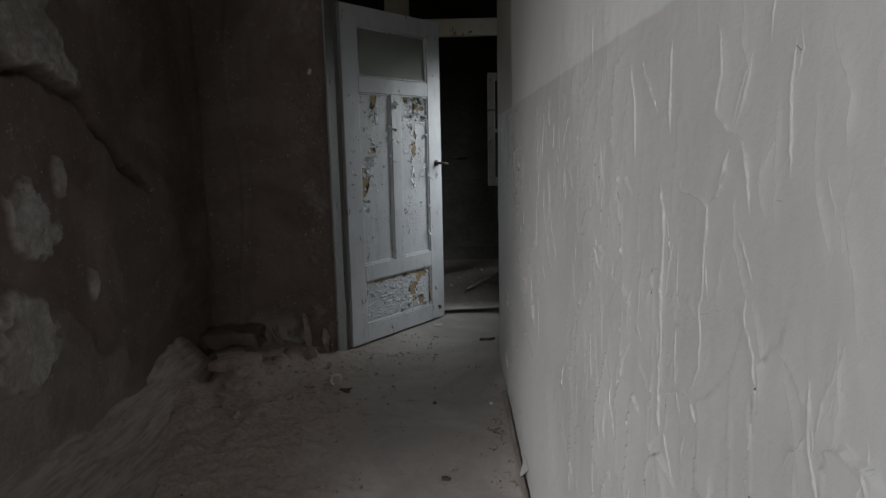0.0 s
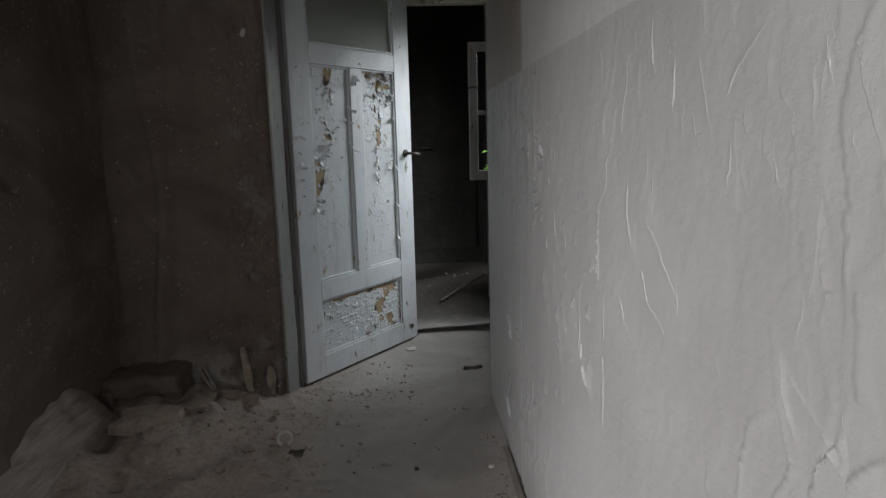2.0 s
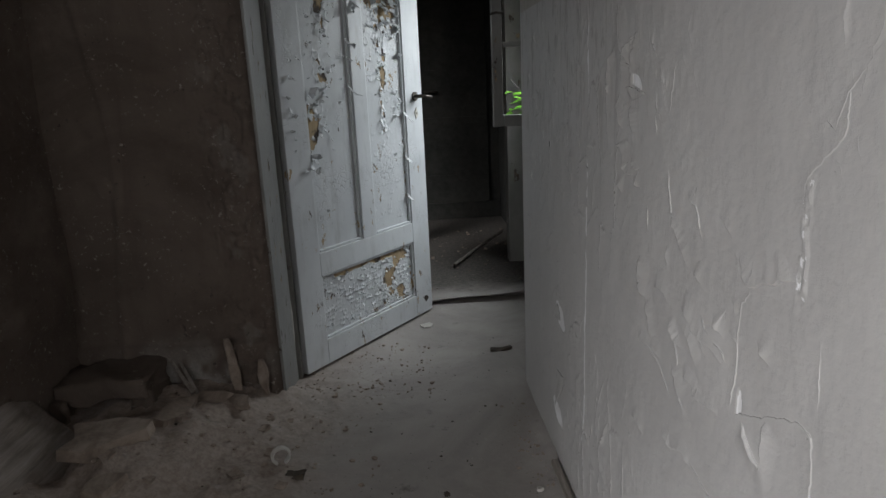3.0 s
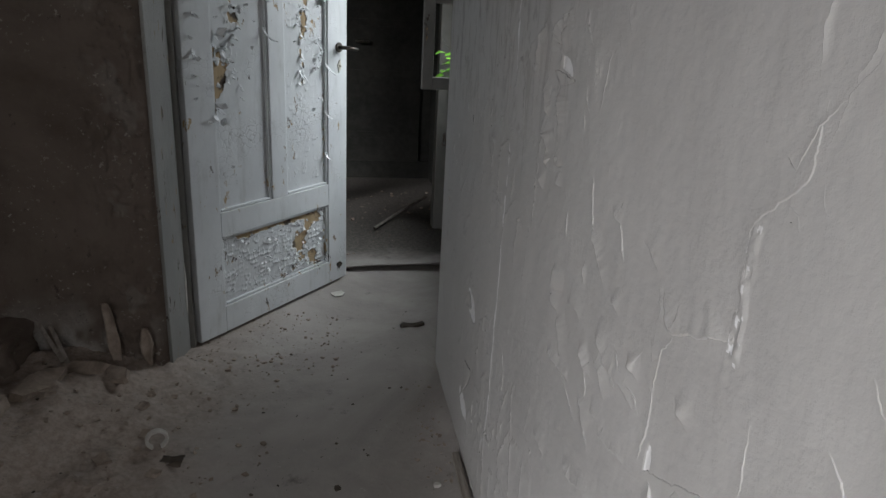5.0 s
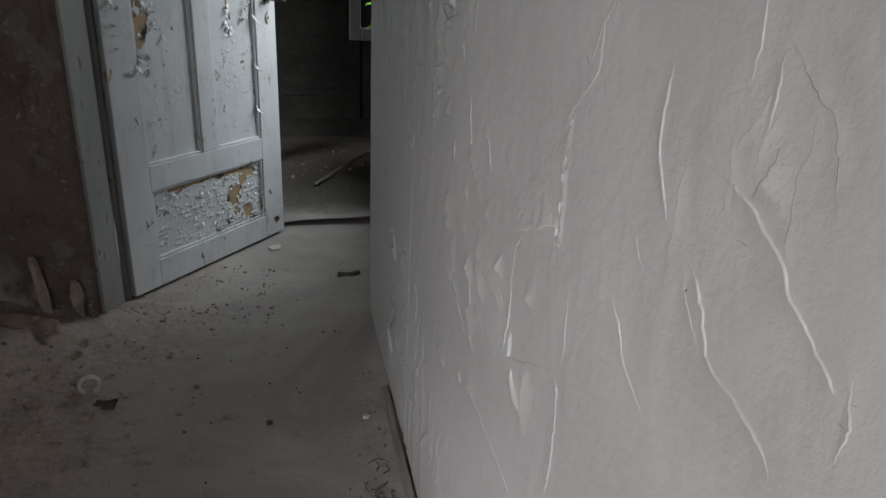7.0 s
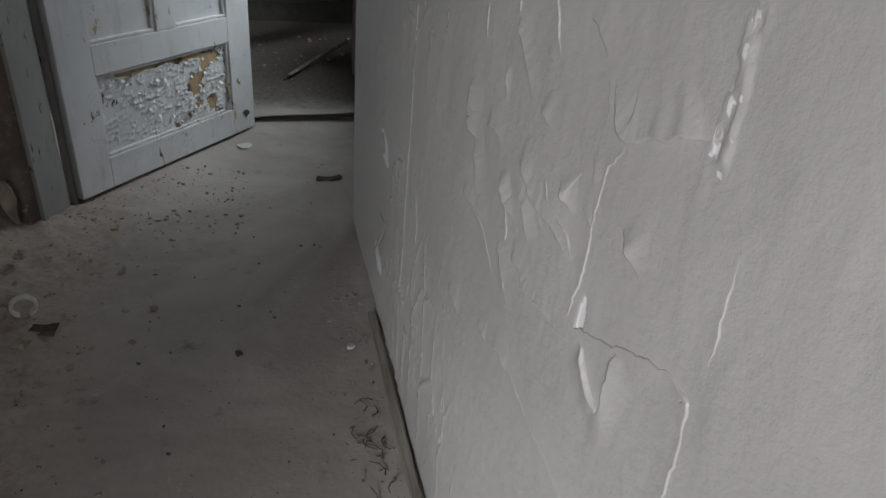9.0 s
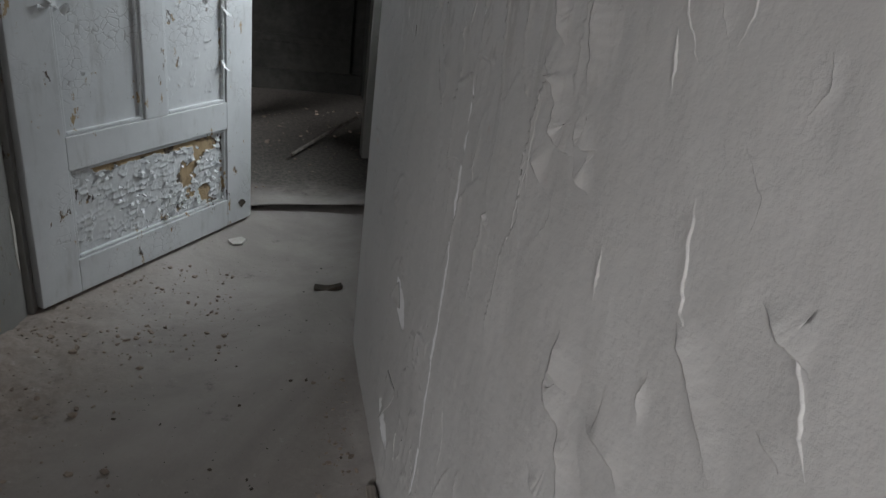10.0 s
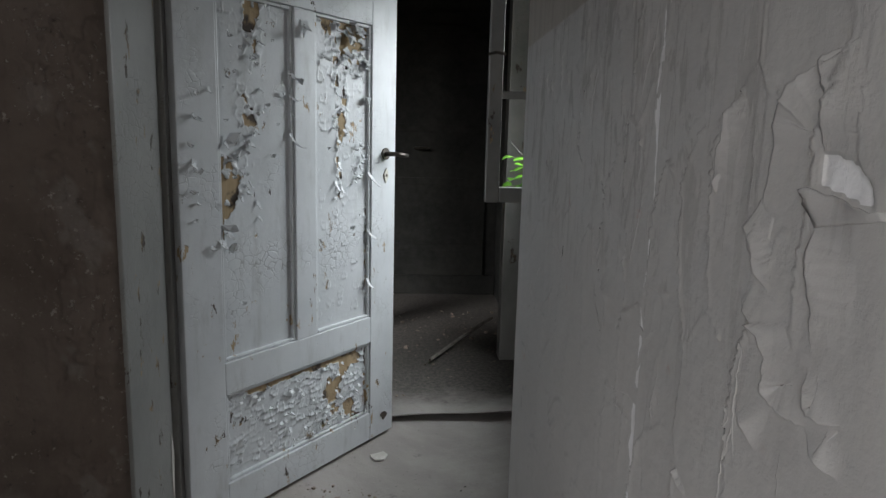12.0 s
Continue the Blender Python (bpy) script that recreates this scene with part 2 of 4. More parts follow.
# ---------------------------------------------------------------- materials
class Nodes:
    def __init__(self, name):
        self.material = bpy.data.materials.new(name)
        self.material.use_nodes = True
        self.tree = self.material.node_tree
        self.shader = self.tree.nodes["Principled BSDF"]
        self.coords = self.add("ShaderNodeTexCoord").outputs["Object"]

    def add(self, kind, **values):
        node = self.tree.nodes.new(kind)
        for key, value in values.items():
            setattr(node, key, value)
        return node

    def put(self, socket, value):
        if hasattr(value, "is_output"):
            self.tree.links.new(value, socket)
        else:
            socket.default_value = value

    def scaled(self, x, y, z):
        node = self.add("ShaderNodeMapping")
        self.put(node.inputs["Vector"], self.coords)
        node.inputs["Scale"].default_value = (x, y, z)
        return node.outputs[0]

    def noise(self, scale, detail=6, rough=0.6, vector=None, warp=0.0):
        node = self.add("ShaderNodeTexNoise")
        self.put(node.inputs["Vector"], vector or self.coords)
        for key, value in (("Scale", scale), ("Detail", detail), ("Roughness", rough), ("Distortion", warp)):
            node.inputs[key].default_value = value
        return node.outputs["Fac"]

    def cracks(self, scale, vector=None):
        node = self.add("ShaderNodeTexVoronoi", feature="DISTANCE_TO_EDGE")
        self.put(node.inputs["Vector"], vector or self.coords)
        node.inputs["Scale"].default_value = scale
        return node.outputs["Distance"]

    def step(self, value, a, b, to0=0.0, to1=1.0):
        node = self.add("ShaderNodeMapRange", interpolation_type="SMOOTHSTEP")
        for k, v in enumerate((value, a, b, to0, to1)):
            self.put(node.inputs[k], v)
        return node.outputs[0]

    def maths(self, op, a, b=0.0):
        node = self.add("ShaderNodeMath", operation=op)
        self.put(node.inputs[0], a)
        self.put(node.inputs[1], b)
        return node.outputs[0]

    def mix(self, fac, a, b):
        node = self.add("ShaderNodeMix", data_type="RGBA")
        self.put(node.inputs[0], fac)
        self.put(node.inputs[6], (*a, 1) if isinstance(a, tuple) else a)
        self.put(node.inputs[7], (*b, 1) if isinstance(b, tuple) else b)
        return node.outputs[2]

    def height(self):
        node = self.add("ShaderNodeSeparateXYZ")
        self.put(node.inputs[0], self.coords)
        return node.outputs

    def attribute(self, name):
        return self.add("ShaderNodeAttribute", attribute_name=name).outputs["Fac"]

    def done(self, colour, rough, bump=None, strength=0.4, distance=0.004, metal=0.0):
        self.put(self.shader.inputs["Base Color"], (*colour, 1) if isinstance(colour, tuple) else colour)
        self.put(self.shader.inputs["Roughness"], rough)
        self.shader.inputs["Metallic"].default_value = metal
        if bump is not None:
            node = self.add("ShaderNodeBump")
            node.inputs["Strength"].default_value, node.inputs["Distance"].default_value = strength, distance
            self.put(node.inputs["Height"], bump)
            self.tree.links.new(node.outputs[0], self.shader.inputs["Normal"])
        return self.material


def grey_wall_paint():
    n = Nodes("grey_wall_paint")
    x, y, z = n.height()
    wobble = n.noise(6, 3)
    line = n.maths("ADD", z, n.maths("MULTIPLY", wobble, 0.012))
    upper = n.step(line, 1.346, 1.352)
    blotch = n.noise(2.2, 6, 0.65)
    grain = n.noise(60, 5, 0.7)
    streak = n.noise(3, 6, 0.7, n.scaled(9, 9, 0.6), 0.4)
    dado = n.mix(n.step(blotch, 0.35, 0.7), (0.44, 0.43, 0.424), (0.51, 0.50, 0.494))
    dado = n.mix(n.maths("MULTIPLY", n.step(streak, 0.55, 0.8), 0.22), dado, (0.28, 0.262, 0.250))
    white = n.mix(n.step(blotch, 0.3, 0.7), (0.55, 0.545, 0.54), (0.61, 0.605, 0.60))
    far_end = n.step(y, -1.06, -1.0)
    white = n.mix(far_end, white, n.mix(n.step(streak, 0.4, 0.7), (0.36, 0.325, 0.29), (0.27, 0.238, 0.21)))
    colour = n.mix(upper, dado, white)
    # glossy old paint near the door, weathered matt in runs, missing sheen painted darker
    runs = n.noise(5, 7, 0.72, n.scaled(7, 7, 0.9), 1.0)
    flecks = n.noise(24, 5, 0.7, n.scaled(1, 1, 0.4), 0.5)
    zone = n.maths("MULTIPLY", n.step(y, -1.65, -1.0), n.maths("MULTIPLY", n.step(n.maths("ADD", z, n.maths("MULTIPLY", wobble, 0.3)), 1.02, 1.24), n.step(line, 1.352, 1.346)))
    matt = n.maths("MULTIPLY", n.maths("MAXIMUM", n.step(runs, 0.54, 0.60), n.step(flecks, 0.56, 0.62)), zone)
    colour = n.mix(n.maths("MULTIPLY", matt, 0.20), colour, (0.16, 0.148, 0.14))
    bare = n.attribute("bare")
    plaster = n.mix(n.step(n.noise(25, 6), 0.35, 0.7), (0.84, 0.84, 0.86), (0.74, 0.73, 0.73))
    colour = n.mix(n.step(bare, 0.4, 0.6), colour, plaster)
    rust = n.step(n.noise(13, 4, 0.6), 0.69, 0.74)
    colour = n.mix(n.maths("MULTIPLY", rust, n.maths("MULTIPLY", n.step(y, -1.4, -0.9), 0.5)), colour, (0.42, 0.22, 0.17))
    colour = n.mix(n.maths("MULTIPLY", n.step(n.noise(140, 2), 0.72, 0.8), 0.25), colour, (0.2, 0.19, 0.18))
    bump = n.maths("ADD", n.maths("MULTIPLY", grain, 0.5), n.maths("ADD", n.maths("MULTIPLY", n.noise(18, 4, 0.6), 0.5), n.maths("MULTIPLY", matt, -0.08)))
    gloss = n.maths("SUBTRACT", n.step(blotch, 0.2, 0.8, 0.40, 0.58), n.maths("MULTIPLY", zone, 0.12))
    return n.done(colour, n.maths("ADD", gloss, n.maths("MULTIPLY", matt, 0.4)), bump, 0.5, 0.005)


def brown_plaster():
    n = Nodes("brown_plaster")
    blotch = n.noise(1.7, 7, 0.65, None, 0.5)
    streak = n.noise(2.2, 6, 0.65, n.scaled(4, 4, 0.5), 0.6)
    grain = n.noise(45, 6, 0.75)
    colour = n.mix(n.step(blotch, 0.35, 0.65), (0.098, 0.074, 0.060), (0.180, 0.145, 0.121))
    colour = n.mix(n.maths("MULTIPLY", n.step(streak, 0.5, 0.7), 0.5), colour, (0.12, 0.090, 0.074))
    bare = n.attribute("bare")
    colour = n.mix(bare, colour, n.mix(n.step(grain, 0.4, 0.6), (0.30, 0.29, 0.27), (0.40, 0.385, 0.36)))
    gritty = n.step(n.noise(5, 6, 0.75), 0.44, 0.60)
    grit = n.maths("MULTIPLY", n.step(n.noise(70, 4, 0.65), 0.60, 0.68), gritty)
    pits = n.maths("MULTIPLY", n.step(n.noise(38, 5, 0.7), 0.60, 0.68), n.step(n.noise(6, 5, 0.7), 0.40, 0.60))
    colour = n.mix(n.maths("MULTIPLY", grit, 0.8), colour, (0.42, 0.385, 0.345))
    colour = n.mix(n.maths("MULTIPLY", pits, 0.7), colour, (0.05, 0.04, 0.034))
    bump = n.maths("ADD", n.maths("MULTIPLY", grain, 0.6), n.maths("ADD", n.noise(9, 6, 0.7), n.maths("MULTIPLY", n.maths("SUBTRACT", grit, pits), 0.5)))
    return n.done(colour, 0.93, bump, 0.8, 0.008)


def dusty_floor():
    n = Nodes("dusty_floor")
    x, y, z = n.height()
    blotch = n.noise(1.6, 7, 0.65, None, 0.7)
    grain = n.noise(55, 6, 0.75)
    colour = n.mix(n.step(blotch, 0.35, 0.65), (0.29, 0.266, 0.25), (0.40, 0.372, 0.35))
    dirt = n.maths("MULTIPLY", n.step(n.maths("ADD", x, n.maths("MULTIPLY", n.noise(4, 6), 0.5)), -0.25, -0.75), 0.9)
    colour = n.mix(dirt, colour, n.mix(n.step(grain, 0.35, 0.65), (0.22, 0.172, 0.143), (0.34, 0.283, 0.243)))
    colour = n.mix(n.maths("MULTIPLY", n.step(n.noise(7, 6, 0.7), 0.6, 0.72), 0.65), colour, (0.10, 0.09, 0.085))
    colour = n.mix(n.maths("MULTIPLY", n.step(n.noise(26, 5, 0.7), 0.62, 0.72), 0.5), colour, (0.46, 0.44, 0.415))
    colour = n.mix(n.step(n.noise(90, 3, 0.6), 0.69, 0.74), colour, (0.07, 0.06, 0.055))
    # dark litter on the far room's floor, deepened in colour for its dim light
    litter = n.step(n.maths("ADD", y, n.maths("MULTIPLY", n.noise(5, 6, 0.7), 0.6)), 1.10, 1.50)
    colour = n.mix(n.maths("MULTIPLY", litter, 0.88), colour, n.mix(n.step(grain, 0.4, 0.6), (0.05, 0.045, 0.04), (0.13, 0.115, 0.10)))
    bump = n.maths("ADD", n.maths("MULTIPLY", grain, 0.5), n.noise(12, 6, 0.7))
    return n.done(colour, n.step(blotch, 0.3, 0.7, 0.75, 0.95), bump, 0.6, 0.006)


def flaking_paint(name, colour_a, colour_b, wood=(0.34, 0.25, 0.14)):
    """Old blue-white oil paint, crazed, with bare yellowish wood where it has come off."""
    n = Nodes(name)
    blotch = n.noise(3.0, 6, 0.65)
    grain = n.noise(70, 5, 0.7)
    wobble = n.add("ShaderNodeVectorMath", operation="ADD")
    n.put(wobble.inputs[0], n.scaled(0.8, 0.8, 1.0))
    shift = n.add("ShaderNodeVectorMath", operation="SCALE")
    tex = n.add("ShaderNodeTexNoise")
    n.put(tex.inputs["Vector"], n.coords)
    tex.inputs["Scale"].default_value = 22
    n.put(shift.inputs[0], tex.outputs["Color"])
    shift.inputs["Scale"].default_value = 0.02
    n.put(wobble.inputs[1], shift.outputs[0])
    craze = n.cracks(42, wobble.outputs[0])
    crazed = n.step(n.noise(3.5, 5, 0.6), 0.50, 0.64)
    open_cracks = n.maths("MULTIPLY", n.step(craze, 0.028, 0.0), crazed)
    colour = n.mix(n.step(blotch, 0.3, 0.7), colour_a, colour_b)
    colour = n.mix(n.maths("MULTIPLY", n.step(n.noise(6, 5, 0.7, n.scaled(3, 3, 0.7)), 0.5, 0.75), 0.35), colour, (0.27, 0.27, 0.25))
    bare = n.attribute("bare")
    chips = n.maths("MULTIPLY", n.step(n.noise(15, 6, 0.7, n.scaled(1.6, 1.6, 0.7)), 0.60, 0.612), n.step(n.noise(4.5, 3, 0.5), 0.50, 0.56))
    bare = n.maths("MAXIMUM", bare, chips)
    timber = n.mix(n.step(n.noise(4, 6, 0.7, n.scaled(14, 14, 0.8)), 0.35, 0.65), wood, (0.44, 0.33, 0.20))
    timber = n.mix(n.step(n.noise(9, 4), 0.5, 0.6), timber, (0.07, 0.055, 0.045))
    colour = n.mix(n.step(bare, 0.35, 0.55), colour, timber)
    colour = n.mix(n.maths("MULTIPLY", open_cracks, 0.55), colour, (0.12, 0.105, 0.09))
    bump = n.maths("SUBTRACT", n.maths("ADD", n.maths("MULTIPLY", grain, 0.18), n.maths("MULTIPLY", n.maths("MULTIPLY", n.step(craze, 0.0, 0.06), crazed), 0.5)), n.step(bare, 0.3, 0.6))
    return n.done(colour, n.step(bare, 0.3, 0.6, 0.42, 0.85), bump, 0.55, 0.003)


def plain_mix(name, a, b, scale, rough, strength=0.5, distance=0.003, metal=0.0, stretch=(1, 1, 1)):
    n = Nodes(name)
    grain = n.noise(scale, 7, 0.7, n.scaled(*stretch), 0.3)
    fine = n.noise(scale * 7, 5, 0.7)
    colour = n.mix(n.step(grain, 0.32, 0.68), a, b)
    return n.done(colour, n.step(fine, 0.3, 0.7, max(0.02, rough - 0.1), min(1, rough + 0.1)), n.maths("ADD", grain, n.maths("MULTIPLY", fine, 0.4)), strength, distance, metal)


def figured_glass():
    n = Nodes("figured_glass")
    n.shader.inputs["Transmission Weight"].default_value = 0.6
    n.shader.inputs["IOR"].default_value = 1.45
    dust = n.noise(7, 6, 0.65)
    bump = n.maths("ADD", n.noise(120, 3), n.cracks(90))
    return n.done(n.mix(dust, (0.46, 0.49, 0.43), (0.60, 0.62, 0.56)), n.step(dust, 0.3, 0.7, 0.45, 0.7), bump, 0.8, 0.004)


def leaf_green():
    n = Nodes("leaf_green")
    n.shader.inputs["Subsurface Weight"].default_value = 0.0
    veins = n.noise(60, 4)
    tint = n.mix(veins, (0.12, 0.34, 0.03), (0.21, 0.47, 0.06))
    n.done(tint, 0.45)
    thin = n.add("ShaderNodeBsdfTranslucent")
    n.put(thin.inputs[0], tint)
    both = n.add("ShaderNodeMixShader")
    both.inputs[0].default_value = 0.5
    n.tree.links.new(n.shader.outputs[0], both.inputs[1])
    n.tree.links.new(thin.outputs[0], both.inputs[2])
    n.tree.links.new(both.outputs[0], n.tree.nodes["Material Output"].inputs[0])
    return n.material


WALL_PAINT = grey_wall_paint()
PLASTER = brown_plaster()
FLOOR = dusty_floor()
DOOR_PAINT = flaking_paint("flaking_door_paint", (0.55, 0.57, 0.585), (0.65, 0.67, 0.685))
FRAME_PAINT = flaking_paint("greyed_frame_paint", (0.17, 0.17, 0.163), (0.25, 0.245, 0.234), (0.20, 0.14, 0.09))
OLD_WHITE = flaking_paint("yellowed_white_paint", (0.48, 0.46, 0.39), (0.58, 0.56, 0.49), (0.24, 0.18, 0.11))
# near-black: the unlit far room's shade is put into this base colour
FAR_WALL = plain_mix("far_wall_painted_shade", (0.011, 0.011, 0.010), (0.026, 0.026, 0.023), 3, 0.9)
CEILING = plain_mix("dark_ceiling", (0.12, 0.105, 0.09), (0.20, 0.18, 0.155), 3, 0.95)
RUBBLE = plain_mix("rubble_plaster", (0.20, 0.158, 0.128), (0.36, 0.298, 0.25), 14, 0.95, 0.9, 0.006)
RUBBLE_PALE = plain_mix("streaked_lining", (0.18, 0.152, 0.132), (0.33, 0.292, 0.262), 4, 0.9, 0.8, 0.006, 0.0, (9, 0.9, 9))
CHALK = plain_mix("chalky_plaster", (0.44, 0.42, 0.39), (0.58, 0.56, 0.53), 25, 0.9)
GREY_BOARD = plain_mix("weathered_board", (0.16, 0.135, 0.115), (0.33, 0.30, 0.27), 5, 0.85, 0.6, 0.003, 0.0, (9, 0.7, 9))
DARK_WOOD = plain_mix("dark_rotten_wood", (0.035, 0.028, 0.022), (0.10, 0.08, 0.062), 8, 0.9, 0.7, 0.004)
IRON = plain_mix("tarnished_iron", (0.05, 0.045, 0.04), (0.13, 0.115, 0.10), 30, 0.45, 0.3, 0.001, 0.85)
GLASS = figured_glass()
LEAF = leaf_green()
SOIL = plain_mix("outdoor_ground", (0.05, 0.07, 0.025), (0.10, 0.12, 0.05), 2, 0.95)

# ---------------------------------------------------------------- the shell of the place
def setting(name, bm, material, label):
    return tagged(part(name, bm, material), label, "", "", "structure")


def spaced(*spans):
    """Grid lines: (from, to, step) spans joined end to end."""
    return np.concatenate([np.arange(a, b - 1e-6, s) for a, b, s in spans] + [[spans[-1][1]]])


BACK, LEFT, TOP = -6.4, -1.60, 2.7

# floor: one uneven sheet, heaped with dirt towards the passage's left wall and the front wall
fx = spaced((LEFT, 0.02, 0.012), (0.02, 0.36, 0.03))
fy = spaced((BACK, -2.2, 0.03), (-2.2, 0.9, 0.011), (0.9, 3.4, 0.03))
Y, X = np.meshgrid(fy, fx, indexing="ij")
heap = ramp(-X, 0.70, 1.4) * ramp(Y, -1.7, -0.5) * ramp(-Y, -0.05, 0.25) * (0.04 + 0.22 * fbm(X * 4, Y * 4, 3))
edge = ramp(-X, 0.55, 0.95) * ramp(-Y, -0.02, 0.1) * ramp(Y, -2.2, -0.4) * 0.05 * fbm(X * 9, Y * 9, 5)
crumbs = 0.010 * ramp(fbm(X * 14, Y * 14, 8), 0.48, 0.75) * ramp(-X, 0.3, 0.9) + 0.006 * ramp(fbm(X * 30, Y * 30, 9), 0.55, 0.8) * (0.3 + ramp(-X, 0.4, 1.0))
side = 0.02 * ramp(X, -0.10, -0.0) * fbm(X * 20, Y * 12, 11) * ramp(-Y, 0.1, 0.8)
Z = 0.004 * fbm(X * 2, Y * 2, 1) - 0.004 + (heap + edge + crumbs) * ramp(-Y, -0.3, 0.2) + side
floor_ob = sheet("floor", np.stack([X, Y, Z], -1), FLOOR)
tagged(floor_ob, "dusty screed floor strewn with dirt and crumbled plaster", "", "", "structure")


def floor_height(x, y):
    j, i = int(np.argmin(abs(fx - x))), int(np.argmin(abs(fy - y)))
    return float(Z[i, j])


setting("floor_slab", block(-2.9, 0.7, BACK - 0.3, 3.6, -0.3, -0.03), DARK_WOOD, "concrete slab under the floor")
setting("ceiling", block(-2.9, 0.7, BACK - 0.3, 3.6, TOP, TOP + 0.2), CEILING, "dark plaster ceiling")

# right wall: masonry core, and on it a coat of paint that blisters, cracks and lifts in flakes
WALL_END = -0.15
right_wall = setting("wall_right", block(0.014, 0.36, BACK, WALL_END, 0, TOP), PLASTER, "grey-painted passage wall with blistered, peeling dado paint")
wy = spaced((BACK, -3.6, 0.03), (-3.6, -2.2, 0.004), (-2.2, -0.94, 0.0024), (-0.94, WALL_END, 0.005))
wz = spaced((0.0, 0.4, 0.006), (0.4, 1.20, 0.0028), (1.20, 1.36, 0.004), (1.36, 2.0, 0.012), (2.0, TOP, 0.04))
V, U = np.meshgrid(wz, wy, indexing="ij")


def wall_relief(U, V):
    """How far the paint stands off the wall: sags, brush grain, and a net of small lifted plates."""
    wu = U + 0.05 * (fbm(U * 5, V * 5, 21) - 0.5) + 0.012 * (fbm(U * 30, V * 30, 22) - 0.5)
    wv = V + 0.10 * (fbm(U * 4, V * 3, 23) - 0.5) + 0.015 * (fbm(U * 25, V * 25, 24) - 0.5)
    f1, f2, rnd, du, dv = cells(wu * 13, wv * 6.0, 31)
    plate = np.where(rnd > 0.45, 1.0, 0.25)
    lift = np.exp(-(f2 - f1) / 0.05) * (du < 0.05) * plate
    tilt = np.clip(-du * 0.9 - dv * 0.5, 0, 0.6) * plate
    g1, g2, grnd, gu, gv = cells(wu * 27, wv * 11, 37)
    small = (np.exp(-(g2 - g1) / 0.07) * (gu < 0.05) + np.clip(-gu, 0, 0.5)) * (grnd > 0.55)
    blister = ramp(fbm(U * 1.9, V * 1.7, 41), 0.40, 0.54) * ramp(1.35 - V, 0.0, 0.05) * (0.35 + 0.65 * ramp(-U, 0.5, 1.1))
    worst = ramp(fbm(U * 2.3, V * 2.6, 43), 0.46, 0.58)
    sag = 0.008 * (fbm(U * 3, V * 3, 45) - 0.5) + (0.0030 * fbm(U * 14, V * 9, 44) + 0.0011 * fbm(U * 45, V * 30, 47)) * (0.35 + 0.65 * ramp(-U, 0.95, 1.15))
    return blister * (0.0032 * lift + 0.0052 * tilt) + 0.0022 * blister * worst * small + sag + 0.0006 * fbm(U * 60, V * 60, 46)


relief = wall_relief(U, V)
bare = np.zeros(U.shape)


def crease(y0, z0, y1, z1, height, width=0.02, sharp=0.002, wander=0.004, seed=1, gap=0.0):
    """The paint stands up along a line from (y0, z0) to (y1, z1): a steep lip on one side, a slow slope on the other.
    With gap the plaster shows for that width beyond the lip."""
    reach = 5 * width + gap + 0.02
    rows = slice(*np.searchsorted(wz, (min(z0, z1) - reach, max(z0, z1) + reach)))
    cols = slice(*np.searchsorted(wy, (min(y0, y1) - reach, max(y0, y1) + reach)))
    u, v = U[rows, cols], V[rows, cols]
    length = math.hypot(y1 - y0, z1 - z0)
    ty, tz = (y1 - y0) / length, (z1 - z0) / length
    along = (u - y0) * ty + (v - z0) * tz
    off = (u - y0) * tz - (v - z0) * ty + wander * (fbm(along * 25, along * 0 + seed, seed + 50) - 0.47) * 2
    off = off + 0.0015 * (fbm(along * 140, along * 0, seed + 60) - 0.47)
    ends = ramp(along, -0.008, 0.006) * ramp(length - along, -0.008, 0.006)
    shape = np.where(off < 0, np.exp(off / width), np.exp(-(off / sharp) ** 2)) * (0.55 + 0.9 * fbm(along * 20, along * 0 + 3, seed + 70))
    relief[rows, cols] += height * ends * shape
    if gap:
        open_ = ends * ramp(off, 0.0, 0.002) * ramp(gap * (0.3 + 1.4 * fbm(along * 30, along * 0 + 7, seed + 80)) - off, 0.0, 0.002)
        bare[rows, cols] = np.maximum(bare[rows, cols], open_)
        relief[rows, cols] -= 0.0008 * open_


def bare_spot(y, z, ry, rz, slope):
    """A spot where the paint has dropped off."""
    d = np.hypot((U - y) / ry, (V - z - slope * (U - y)) / rz) + 0.35 * (fbm(U * 60, V * 60, 77) - 0.5)
    spot = ramp(1.0 - d, 0.0, 0.06)
    np.maximum(bare, spot, out=bare)
    relief[:] = relief - 0.0016 * spot


# the long seam where the wall beside the door was made good, and the edge of the last board
SEAM = [(-1.006 - 0.002 * k + 0.010 * (k % 2), 0.03 + 0.1625 * k) for k in range(9)]
for n, (a, b) in enumerate(zip(SEAM, SEAM[1:])):
    crease(*a, *b, 0.0014, 0.005, 0.002, 0.004, 190 + n, 0.015)
crease(-0.44, 0.02, -0.47, 1.34, 0.002, 0.006, 0.003, 0.006, 291)
# a strip of roughened filler, its glints painted in as pale bare specks
strip = ramp(0.0095 - abs(U + 1.848 + 0.006 * (fbm(U * 0, V * 30, 93) - 0.5)) + 0.008 * (fbm(U * 60, V * 60, 94) - 0.5), 0.0, 0.002) * ramp(V, 0.865, 0.89) * ramp(1.035 - V, 0.0, 0.015)
relief = relief + strip * (0.0075 * (fbm(U * 110, V * 70, 95) - 0.35))
bare = np.maximum(bare, strip * 0.62 * ramp(fbm(U * 130, V * 90, 96), 0.50, 0.62))
